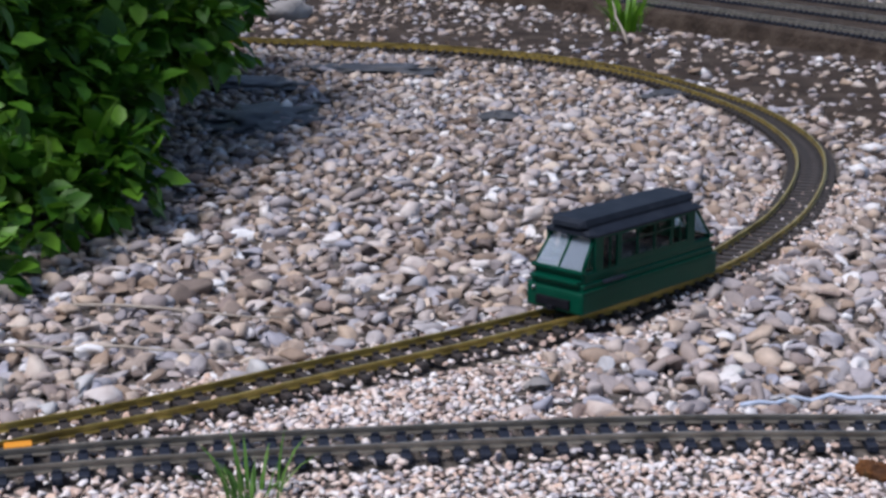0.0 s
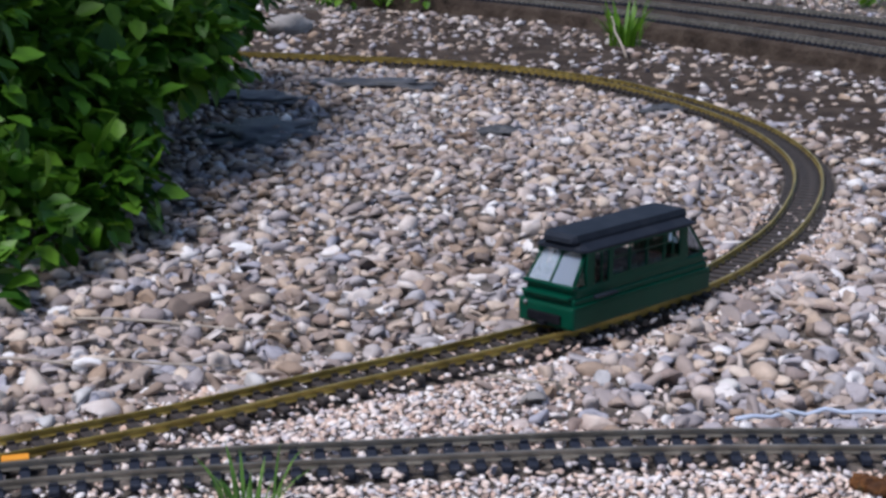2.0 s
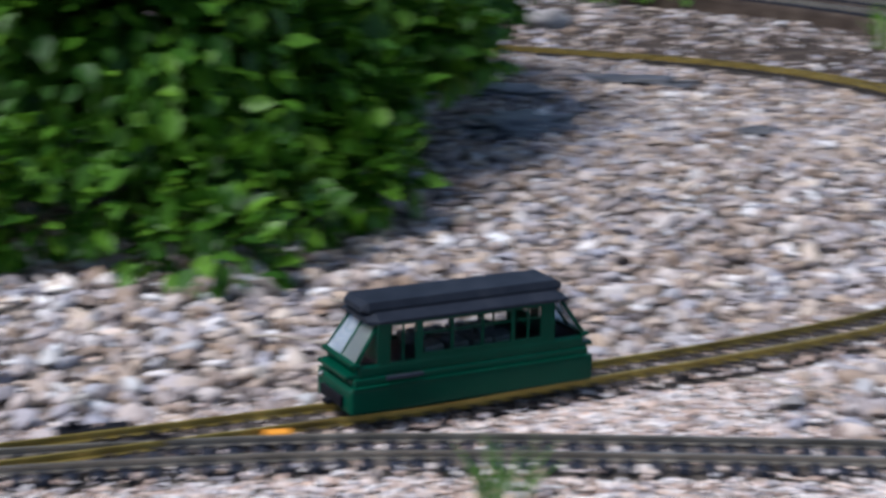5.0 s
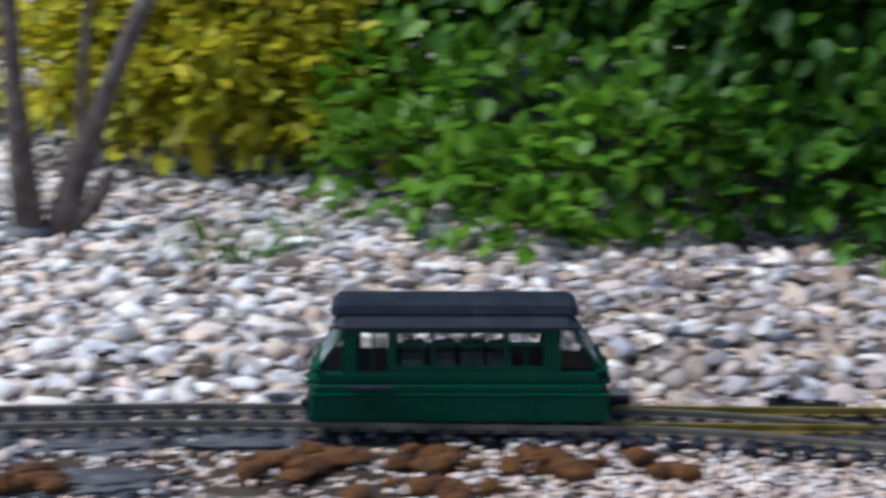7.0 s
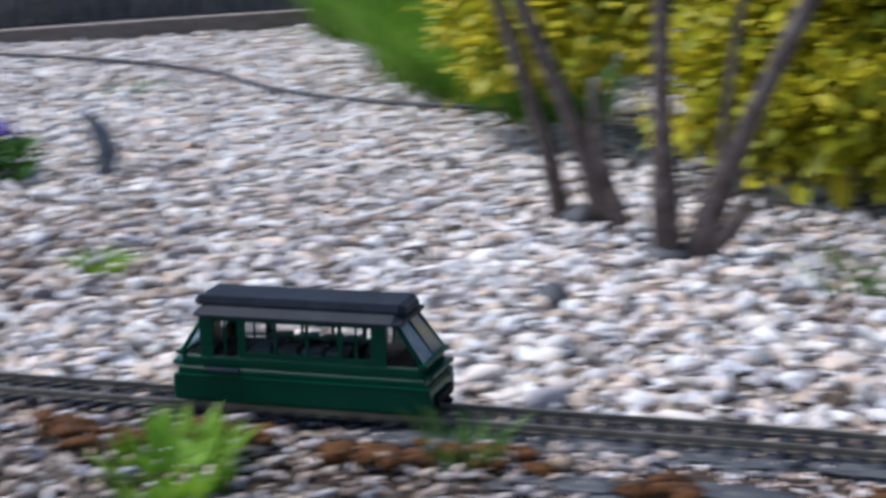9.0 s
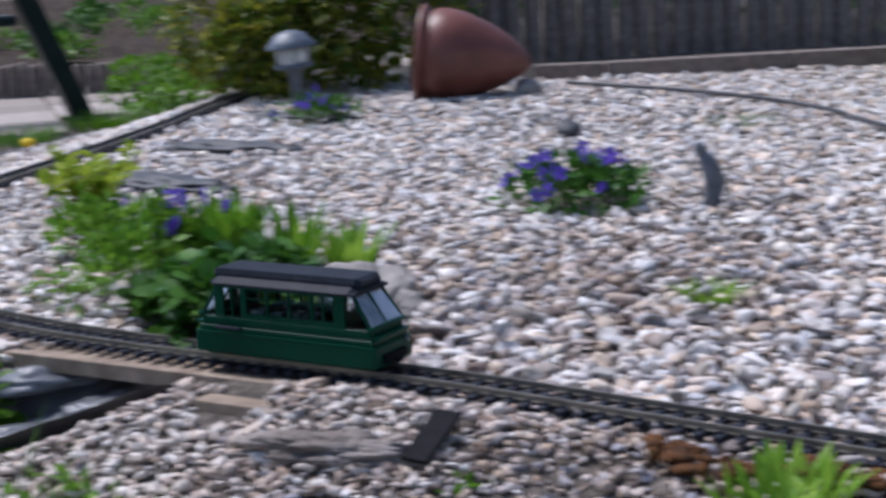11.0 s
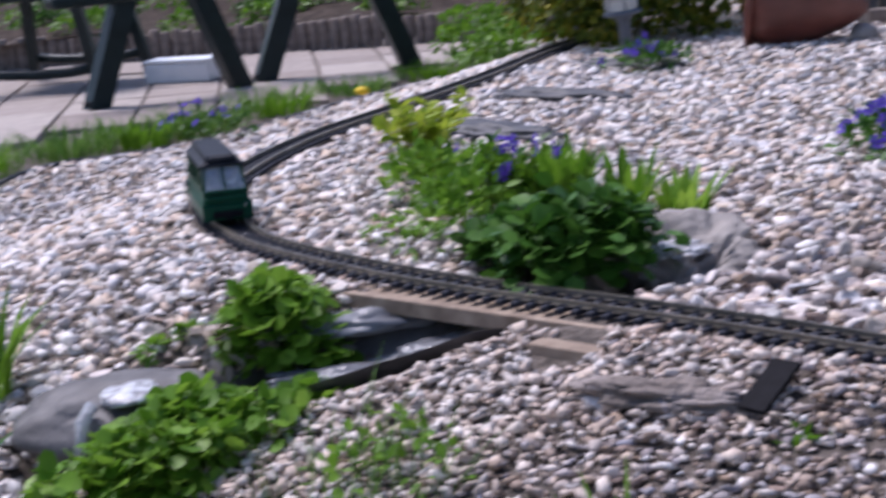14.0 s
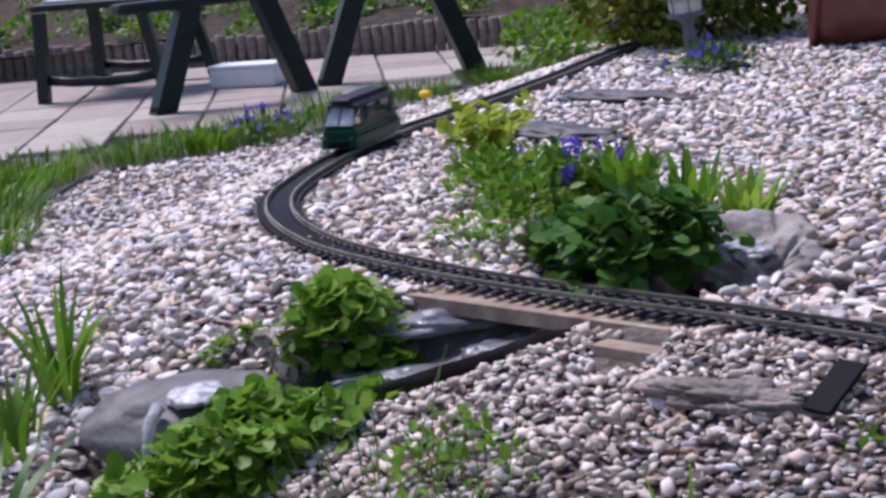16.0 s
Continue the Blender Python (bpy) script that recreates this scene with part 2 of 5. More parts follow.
def tube(points, radii, sides=8, cap=True):
    """A tapered tube along a polyline."""
    bm = bmesh.new()
    pts = [Vector(p) for p in points]
    rings = []
    for k, p in enumerate(pts):
        d = (pts[min(k + 1, len(pts) - 1)] - pts[max(k - 1, 0)]).normalized()
        a = d.cross(Vector((0.31, 0.17, 0.93))).normalized()
        b = d.cross(a)
        r = radii[k] if hasattr(radii, "__len__") else radii
        rings.append([bm.verts.new(p + (a * math.cos(2 * math.pi * s / sides) + b * math.sin(2 * math.pi * s / sides)) * r) for s in range(sides)])
    for r0, r1 in zip(rings, rings[1:]):
        for s in range(sides):
            bm.faces.new((r0[s], r0[(s + 1) % sides], r1[(s + 1) % sides], r1[s]))
    if cap:
        bm.faces.new(rings[0][::-1])
        bm.faces.new(rings[-1])
    bmesh.ops.recalc_face_normals(bm, faces=bm.faces)
    smooth_all(bm)
    return bm


def lathe(profile, sides=32):
    """A turned body from (radius, height) pairs, about z."""
    bm = bmesh.new()
    rings = []
    for r, h in profile:
        if r < 1e-5:
            rings.append([bm.verts.new((0, 0, h))])
        else:
            rings.append([bm.verts.new((r * math.cos(2 * math.pi * s / sides), r * math.sin(2 * math.pi * s / sides), h)) for s in range(sides)])
    for a, b in zip(rings, rings[1:]):
        for s in range(sides):
            t = (s + 1) % sides
            if len(a) == 1 and len(b) > 1:
                bm.faces.new((a[0], b[s], b[t]))
            elif len(b) == 1 and len(a) > 1:
                bm.faces.new((a[s], a[t], b[0]))
            elif len(a) > 1:
                bm.faces.new((a[s], a[t], b[t], b[s]))
    bmesh.ops.recalc_face_normals(bm, faces=bm.faces)
    smooth_all(bm)
    return bm


def lump(size, at=(0, 0, 0), rough=0.25, seed=0, level=3, freq=2.0):
    """An uneven stone or mound."""
    bm = bmesh.new()
    bmesh.ops.create_icosphere(bm, subdivisions=level, radius=1)
    off = Vector((seed * 7.3, seed * 3.1, seed * 5.7))
    for v in bm.verts:
        n = noise.noise(v.co * freq * 0.5 + off) * rough + noise.noise(v.co * freq * 1.7 + off) * rough * 0.45
        v.co = v.co * (1 + n)
        v.co = Vector((v.co.x * size[0], v.co.y * size[1], v.co.z * size[2])) + Vector(at)
    smooth_all(bm)
    return bm


def spline(points, step):
    """Even points along a smooth curve through the given ones."""
    P = np.array(points, float)
    P = np.vstack([2 * P[0] - P[1], P, 2 * P[-1] - P[-2]])
    out = []
    t = np.linspace(0, 1, 40, endpoint=False)[:, None]
    for k in range(1, len(P) - 2):
        a, b, c, d = P[k - 1:k + 3]
        out.append(0.5 * (2 * b + (c - a) * t + (2 * a - 5 * b + 4 * c - d) * t**2 + (3 * b - 3 * c + d - a) * t**3))
    Q = np.vstack(out + [P[-2:-1]])
    s = np.r_[0, np.cumsum(np.linalg.norm(np.diff(Q, axis=0), axis=1))]
    n = np.arange(0, s[-1], 0.005)
    R = np.stack([np.interp(n, s, Q[:, k]) for k in range(P.shape[1])], 1)
    for _ in range(30):
        R[1:-1] = 0.25 * R[:-2] + 0.5 * R[1:-1] + 0.25 * R[2:]
    keep = max(1, int(round(step / 0.005)))
    return R[::keep]


# ---- plan ----
LOOP = [(-1.0, 4.66), (-.8, 4.69), (-.528, 4.68), (-.257, 4.603), (-.027, 4.529), (.194, 4.40), (.396, 4.19), (.52, 3.97), (.61, 3.73), (.67, 3.5), (.695, 3.27),
        (.69, 3.05), (.645, 2.82), (.565, 2.57), (.486, 2.40), (.40, 2.25), (.26, 2.075), (.151, 1.975), (.04, 1.885), (-.10, 1.78), (-.242, 1.668), (-.40, 1.568),
        (-.55, 1.476), (-.70, 1.385)]
MAIN = [(1.6, 1.60), (.9, 1.612), (.47, 1.61), (.271, 1.607), (.051, 1.583), (-.163, 1.553), (-.317, 1.522), (-.471, 1.475), (-.621, 1.42), (-.781, 1.328),
        (-1.015, 1.19), (-1.226, 1.04), (-1.5, .84), (-1.70, .695), (-1.90, .55), (-2.075, .405), (-2.288, .215), (-2.46, .084), (-2.70, -.062), (-2.88, -.13),
        (-3.06, -.168), (-3.25, -.175), (-3.45, -.14), (-3.70, -.065), (-4.01, .07), (-4.41, .307), (-4.965, .607), (-5.446, .84), (-6.3, 1.3)]
BACK = [[(-.5, 6.55), (.014, 6.091), (.466, 5.581), (.864, 4.951), (1.164, 4.4), (1.35, 3.95)],
        [(-.3, 6.75), (.19, 6.29), (.66, 5.75), (1.05, 5.15), (1.38, 4.55), (1.56, 4.1)],
        [(-.1, 6.95), (.37, 6.49), (.85, 5.93), (1.24, 5.33), (1.57, 4.72), (1.75, 4.3)]]
loop_line, main_line = spline(LOOP, 0.005), spline(MAIN, 0.005)
track_points = np.vstack([loop_line[::4], main_line[::4]])
STREAM = spline([(-2.42, .50), (-2.39, .44), (-2.34, .36), (-2.27, .18), (-2.25, .02), (-2.27, -.16), (-2.25, -.33)], 0.02)


def nearest(points, line):
    """The distance from each point to a line of points, and the index of the nearest."""
    d, k = np.empty(len(points)), np.empty(len(points), int)
    for a in range(0, len(points), 4000):
        q = ((points[a:a + 4000, None] - line[None]) ** 2).sum(-1)
        k[a:a + 4000] = q.argmin(1)
        d[a:a + 4000] = np.sqrt(q.min(1))
    return d, k


def step01(x, a, b):
    t = np.clip((x - a) / (b - a), 0, 1)
    return t * t * (3 - 2 * t)


coarse_main = main_line[::6]
main_tangent = np.gradient(coarse_main, axis=0)


def ground(points):
    """The height of the ground under each (x, y)."""
    p = np.asarray(points, float).reshape(-1, 2)
    x, y = p[:, 0], p[:, 1]
    d, k = nearest(p, coarse_main)
    tx, ty = main_tangent[k].T
    off = p - coarse_main[k]
    outer = (tx * off[:, 1] - ty * off[:, 0]) > 0      # the viewer's side of the main line
    drop = np.where(outer, 0.30 * np.clip(d - 0.07, 0, None), 0) * step01(-x, 0.75, 1.5)
    z = -0.020 - np.minimum(drop, 0.20)
    d2, _ = nearest(p, STREAM)
    z -= 0.070 * (1 - step01(d2, 0.07, 0.16))
    z += 0.010 * np.sin(3.1 * x + 1.3) * np.sin(2.7 * y) * step01(d, 0.1, 0.5)
    return z


def ground_at(x, y):
    return float(ground([(x, y)])[0])

# ---- foliage helpers ----
LEAF = np.array([(0, 0, 0), (0.30, 0.28, 0.07), (0.26, 0.66, 0.05), (0, 1, -0.08), (-0.26, 0.66, 0.05), (-0.30, 0.28, 0.07)])
ROUND = np.array([(0, 0, 0), (0.46, 0.22, 0.06), (0.44, 0.72, 0.06), (0, 0.98, -0.02), (-0.44, 0.72, 0.06), (-0.46, 0.22, 0.06)])


def leaf_mesh(name, at, out, size, mat, shape=LEAF, droop=0.35, seed=1, level=False):
    """Many folded leaves, each at its point, turned towards its outward way."""
    r = np.random.RandomState(seed)
    n = len(at)
    out = out / np.maximum(np.linalg.norm(out, axis=1, keepdims=True), 1e-6)
    tip = (out * np.array([1, 1, .5]) if level else out) + r.normal(0, 0.55, (n, 3)) * (np.array([1, 1, .7]) if level else 1) - np.array([0, 0, droop])
    tip /= np.linalg.norm(tip, axis=1, keepdims=True)
    up = np.array([0, 0, 1.0]) * 0.8 + out * 0.6 + r.normal(0, 0.35, (n, 3))
    side = np.cross(tip, up)
    side /= np.maximum(np.linalg.norm(side, axis=1, keepdims=True), 1e-6)
    nor = np.cross(side, tip)
    s = (size * r.uniform(0.6, 1.25, n))[:, None, None]
    v = at[:, None] + s * (shape[None, :, 0:1] * side[:, None] + shape[None, :, 1:2] * tip[:, None] + shape[None, :, 2:3] * nor[:, None])
    base = (np.arange(n) * 6)[:, None]
    f = np.concatenate([base + [0, 1, 2, 3], base + [0, 3, 4, 5]])
    return fast_mesh(name, v.reshape(-1, 3), f, mat)


def shell(blobs, count, seed, low=0.0, thick=0.25):
    """Points near the skin of some overlapping balls (x, y, z, rx, rz), above the height low, and their outward ways."""
    r = np.random.RandomState(seed)
    b = np.array(blobs, float)
    k = r.choice(len(b), count, p=b[:, 3] ** 2 / (b[:, 3] ** 2).sum())
    d = r.normal(size=(count, 3))
    d /= np.linalg.norm(d, axis=1, keepdims=True)
    d[:, 2] = np.where(d[:, 2] < -0.5, -d[:, 2], d[:, 2])
    rad = 1 - thick * r.uniform(0, 1, count) ** 1.5 + 0.08 * r.normal(size=count)
    ax = np.stack([b[k, 3], b[k, 3], b[k, 4]], 1)
    p = b[k, :3] + d * ax * rad[:, None]
    n = np.sin(9 * p[:, 0] + 3 * np.sin(7 * p[:, 2])) * np.sin(8 * p[:, 1] + 2 * np.sin(6 * p[:, 0])) * np.sin(8 * p[:, 2] + 2 * np.sin(9 * p[:, 1]))
    hollow = (n < -0.34) & (rad > 0.72) & (b[:, 3].max() > 0.2)
    keep = ~hollow & (p[:, 2] > low + r.uniform(0, 0.04, count))
    for q in b:
        inside = (((p - q[:3]) / np.array([q[3], q[3], q[4]])) ** 2).sum(1) < 0.12
        keep &= ~inside
    return p[keep], d[keep]


def bush(name, label, blobs, count, size, mat, seed, stems=6, low=-0.02, shape=LEAF, category="bush", stem_r=0.006, droop=0.35, thick=0.25):
    b = np.array(blobs, float)
    cx, cy = b[:, 0].mean(), b[:, 1].mean()
    base = ground_at(cx, cy)
    t = thing(name, label, category, (cx, cy, base))
    p, d = shell(blobs, count, seed, low, thick)
    off = np.array([cx, cy, base])
    crown = new("crown", leaf_mesh("crown", p - off, d, size, mat, shape, droop, seed, shape is ROUND))
    crown.parent = t
    if count > 20000:
        core = [(*q[:3], q[3] * .72, q[4] * .72) for q in blobs]
        p, d = shell(core, count // 4, seed + 1, low, .95)
        inner = new("inner_foliage", leaf_mesh("inner_foliage", p - off, d, size * 1.8, mat, shape, droop, seed + 1))
        inner.parent = t
    r = random.Random(seed)
    for k in range(stems):
        q = b[k % len(b)]
        foot = Vector((cx + r.uniform(-.3, .3) * q[3], cy + r.uniform(-.3, .3) * q[3], base - 0.01)) - Vector(off)
        head = Vector((q[0] + r.uniform(-.6, .6) * q[3], q[1] + r.uniform(-.6, .6) * q[3], q[2] + r.uniform(0, .7) * q[4])) - Vector(off)
        mid = foot.lerp(head, 0.5) + Vector((r.uniform(-.03, .03), r.uniform(-.03, .03), 0.02))
        part("stem", tube([foot, mid, head], [stem_r, stem_r * 0.75, stem_r * 0.4], 6), M_STEM, t)
    return t


def blade_mesh(name, at, lean, height, width, mat, seed=1):
    """Many grass blades: tapering, bent strips."""
    r = np.random.RandomState(seed)
    n = len(at)
    az = r.uniform(0, 2 * np.pi, n)
    h = height * r.uniform(0.55, 1.15, n)
    ln = lean * r.uniform(0.2, 1.3, n)
    out = np.stack([np.cos(az), np.sin(az), 0 * az], 1)
    sd = np.stack([-np.sin(az), np.cos(az), 0 * az], 1)
    rows = []
    for t, w in ((0, 0.7), (0.4, 1.0), (0.75, 0.7), (1.0, 0.06)):
        c = at + out * (ln * h * t**2)[:, None] + np.array([0, 0, 1.0]) * (h * (t - 0.25 * ln * t**2))[:, None]
        rows += [c - sd * (width * w / 2), c + sd * (width * w / 2)]
    v = np.stack(rows, 1)
    base = (np.arange(n) * 8)[:, None]
    f = np.concatenate([base + [0, 1, 3, 2], base + [2, 3, 5, 4], base + [4, 5, 7, 6]])
    return fast_mesh(name, v.reshape(-1, 3), f, mat)


def tuft(name, label, x, y, radius, height, count, mat, seed, width=0.004, lean=0.5, category="plant", kind=""):
    r = np.random.RandomState(seed)
    a, q = r.uniform(0, 2 * np.pi, count), radius * np.sqrt(r.uniform(0, 1, count))
    z = ground_at(x, y)
    at = np.stack([q * np.cos(a), q * np.sin(a), 0 * a - 0.005], 1)
    gz = ground(at[:, :2] + (x, y))
    at[:, 2] += gz - z
    ob = new(name, blade_mesh(name, at, lean, height, width, mat, seed))
    ob.matrix_world = pose(x, y, z)
    return tagged(ob, label, category, kind=kind)


# ---- ground: one sheet to the horizon ----


def ground_sheet():
    ax = np.r_[-400, -120, -40, -18, -12, np.arange(-9, 3.001, 0.05), 4, 6, 12, 40, 120, 400]
    ay = np.r_[-400, -120, -40, -12, -6, -3, np.arange(-1.6, 7.501, 0.05), 9, 12, 20, 60, 150, 400]
    gx, gy = np.meshgrid(ax, ay)
    p = np.stack([gx.ravel(), gy.ravel()], 1)
    z = ground(p)
    r = np.random.RandomState(4)
    z += r.uniform(-0.003, 0.003, len(z))
    nx = len(ax)
    i, j = np.meshgrid(np.arange(nx - 1), np.arange(len(ay) - 1))
    k = (j * nx + i).ravel()[:, None]
    ob = new("ground", fast_mesh("ground", np.c_[p, z], k + [0, 1, nx + 1, nx], M_SOIL))
    tagged(ob, "dark gravel bed under the loose garden stones", "ground", kind="structure")


ground_sheet()

# ---- railway tracks ----


def rail_profile(line, side, gauge, top=0.0, height=0.0083):
    """A rail with head, web and foot along a line of points."""
    tan = np.gradient(line, axis=0)
    tan /= np.linalg.norm(tan, axis=1, keepdims=True)
    nor = np.stack([-tan[:, 1], tan[:, 0]], 1) * side
    prof = [(-.0016, 0), (.0016, 0), (.0016, -.0026), (.0006, -.0032), (.0006, -.0066), (.0034, -.0072), (.0034, -height), (-.0034, -height), (-.0034, -.0072),
            (-.0006, -.0066), (-.0006, -.0032), (-.0016, -.0026)]
    n, m = len(line), len(prof)
    v = np.zeros((n, m, 3))
    for k, (o, z) in enumerate(prof):
        v[:, k, :2] = line + nor * (gauge / 2 + 0.0016 + o)
        v[:, k, 2] = top + z
    a = (np.arange(n - 1) * m)[:, None, None]
    k = np.arange(m)[None, :, None]
    f = np.concatenate([a + k, a + (k + 1) % m, a + m + (k + 1) % m, a + m + k], 2).reshape(-1, 4)
    return v.reshape(-1, 3), f


def sleeper_mesh(length, mat):
    """One moulded sleeper with its two pairs of rail clips."""
    bm = box((0.0105, length, 0.0075), (0, 0, -0.0121), 0.0012, segments=1)
    for y in (-1, 1):
        for s in (-1, 1):
            c = box((0.008, 0.003, 0.0035), (0, y * 0.0239 + s * 0.0045, -0.0070), 0)
            me = bpy.data.meshes.new("clip")
            c.to_mesh(me)
            c.free()
            bm.from_mesh(me)
            bpy.data.meshes.remove(me)
    me = bpy.data.meshes.new("sleeper")
    bm.to_mesh(me)
    bm.free()
    me.materials.append(mat)
    return me


def track(name, label, line, rail_mat, sleeper_mat, pitch=0.025, top=0.0, gauge=0.044, length=0.082, skip=lambda x, y: False, parts=300):
    t = thing(name, label, "track", group="garden railway tracks", kind="structure")
    thin = line[::4]
    for side in (-1, 1):
        v, f = rail_profile(thin, side, gauge, top)
        rail = new("rail", fast_mesh("rail", v, f, rail_mat, smooth=False))
        rail.parent = t
    me = sleeper_mesh(length, sleeper_mat)
    s = np.r_[0, np.cumsum(np.linalg.norm(np.diff(line, axis=0), axis=1))]
    tan = np.gradient(line, axis=0)
    at = np.arange(pitch, s[-1], pitch)
    order = sorted(at, key=lambda a: np.hypot(np.interp(a, s, line[:, 0]), np.interp(a, s, line[:, 1])))
    rest_v, rest_f = [], []
    for n, a in enumerate(order):
        x, y = np.interp(a, s, line[:, 0]), np.interp(a, s, line[:, 1])
        if skip(x, y):
            continue
        ang = math.degrees(math.atan2(np.interp(a, s, tan[:, 1]), np.interp(a, s, tan[:, 0])))
        m = pose(x, y, top, 0, 0, ang)
        if n < parts:
            ob = new("sleeper", me)
            ob.parent = t
            ob.matrix_world = m
        else:
            b = len(rest_v)
            rest_v += [m @ v.co for v in me.vertices]
            rest_f += [[b + q for q in p.vertices] for p in me.polygons]
    if rest_v:
        ob = new("sleepers", mesh_of("sleepers", rest_v, rest_f, sleeper_mat, smooth=False))
        ob.parent = t
        tagged(ob, kind="stuff")
    return t


track("main_track", "weathered dull rails on black plastic sleepers in gravel", main_line, M_RAIL, M_SLEEPER)
track("loop_track", "brass rails on brown plastic sleepers curving through gravel", loop_line, M_BRASS, M_BROWN, skip=lambda x, y: x < -0.52)
for k, pts in enumerate(BACK):
    track("siding_track", "grey rails on black sleepers along the raised yard", spline(pts, 0.005), M_RAIL, M_SLEEPER, top=0.045, parts=60)
# ---- yard bank under the sidings ----


def yard_bank():
    front, back = spline(BACK[0], 0.05), spline(BACK[2], 0.05)
    n = min(len(front), len(back))
    bm = bmesh.new()
    rows = []
    for k in range(n):
        a, b = front[k], back[k]
        d = (a - b) / np.linalg.norm(a - b)
        e = a + d * 0.06
        rows.append([bm.verts.new((e[0] + d[0] * 0.03, e[1] + d[1] * 0.03, -0.03)), bm.verts.new((e[0] + d[0] * 0.012, e[1] + d[1] * 0.012, 0.022 + 0.004 * math.sin(k))),
                     bm.verts.new((e[0], e[1], 0.0295)), bm.verts.new((b[0] - d[0] * 0.1, b[1] - d[1] * 0.1, 0.0295)),
                     bm.verts.new((b[0] - d[0] * 0.2, b[1] - d[1] * 0.2, -0.03))])
    for r0, r1 in zip(rows, rows[1:]):
        for q in range(4):
            bm.faces.new((r0[q], r0[q + 1], r1[q + 1], r1[q]))
    bmesh.ops.recalc_face_normals(bm, faces=bm.faces)
    ob = part("yard_bank", bm, M_EARTH, None)
    tagged(ob, "dark flat bank carrying the siding tracks", "bank", kind="structure")




def yard_soil():
    """Bare brown soil between the loop and the yard."""
    line = loop_line[(loop_line[:, 1] > 3.0)][::12]
    tan = np.gradient(line, axis=0)
    tan /= np.linalg.norm(tan, axis=1, keepdims=True)
    bm = bmesh.new()
    rows = []
    for k, p in enumerate(line):
        n = np.array([-tan[k, 1], tan[k, 0]])
        if n[1] < 0 and n[0] < 0:
            n = -n
        if k and n @ last < 0:
            n = -n
        last = n
        wide = 1.3 * min(1, 8 * (1 - k / (len(line) - 1)) + .05)
        pts = [p + n * (.07 + wide * j / 12 + .02 * noise.noise(Vector((p[0] * 7, p[1] * 7, j)))) for j in range(13)]
        rows.append([bm.verts.new((q[0], q[1], ground_at(q[0], q[1]) + .004 + .004 * noise.noise(Vector((q[0] * 20, q[1] * 20, 0))))) for q in pts])
    for r0, r1 in zip(rows, rows[1:]):
        for j in range(12):
            bm.faces.new((r0[j], r0[j + 1], r1[j + 1], r1[j]))
    bmesh.ops.recalc_face_normals(bm, faces=bm.faces)
    smooth_all(bm)
    tagged(part("yard_soil", bm, M_EARTH, None), "bare brown soil between loop track and yard", "soil", kind="structure")


yard_bank()
yard_soil()

# ---- railcar ----
CAR_L, CAR_W = 0.279, 0.086


def plate(outline, depth, axis_y, holes=()):
    """A flat wall in the x-z plane with rectangular holes, built as strips round them."""
    bm = bmesh.new()
    xs = sorted({outline[0], outline[2], *(h[0] for h in holes), *(h[2] for h in holes)})
    zs = sorted({outline[1], outline[3], *(h[1] for h in holes), *(h[3] for h in holes)})
    for xa, xb in zip(xs, xs[1:]):
        for za, zb in zip(zs, zs[1:]):
            cx, cz = (xa + xb) / 2, (za + zb) / 2
            if any(h[0] < cx < h[2] and h[1] < cz < h[3] for h in holes):
                continue
            g = bmesh.ops.create_cube(bm, size=1)["verts"]
            bmesh.ops.scale(bm, vec=(xb - xa, depth, zb - za), verts=g)
            bmesh.ops.translate(bm, vec=(cx, axis_y, cz), verts=g)
    bmesh.ops.remove_doubles(bm, verts=bm.verts, dist=1e-5)
    return bm


def prism(sections):
    """A body through closed cross-sections (each a list of 3D points)."""
    bm = bmesh.new()
    rings = [[bm.verts.new(p) for p in s] for s in sections]
    n = len(rings[0])
    for a, b in zip(rings, rings[1:]):
        for k in range(n):
            bm.faces.new((a[k], a[(k + 1) % n], b[(k + 1) % n], b[k]))
    bm.faces.new(rings[0][::-1])
    bm.faces.new(rings[-1])
    bmesh.ops.recalc_face_normals(bm, faces=bm.faces)
    return bm


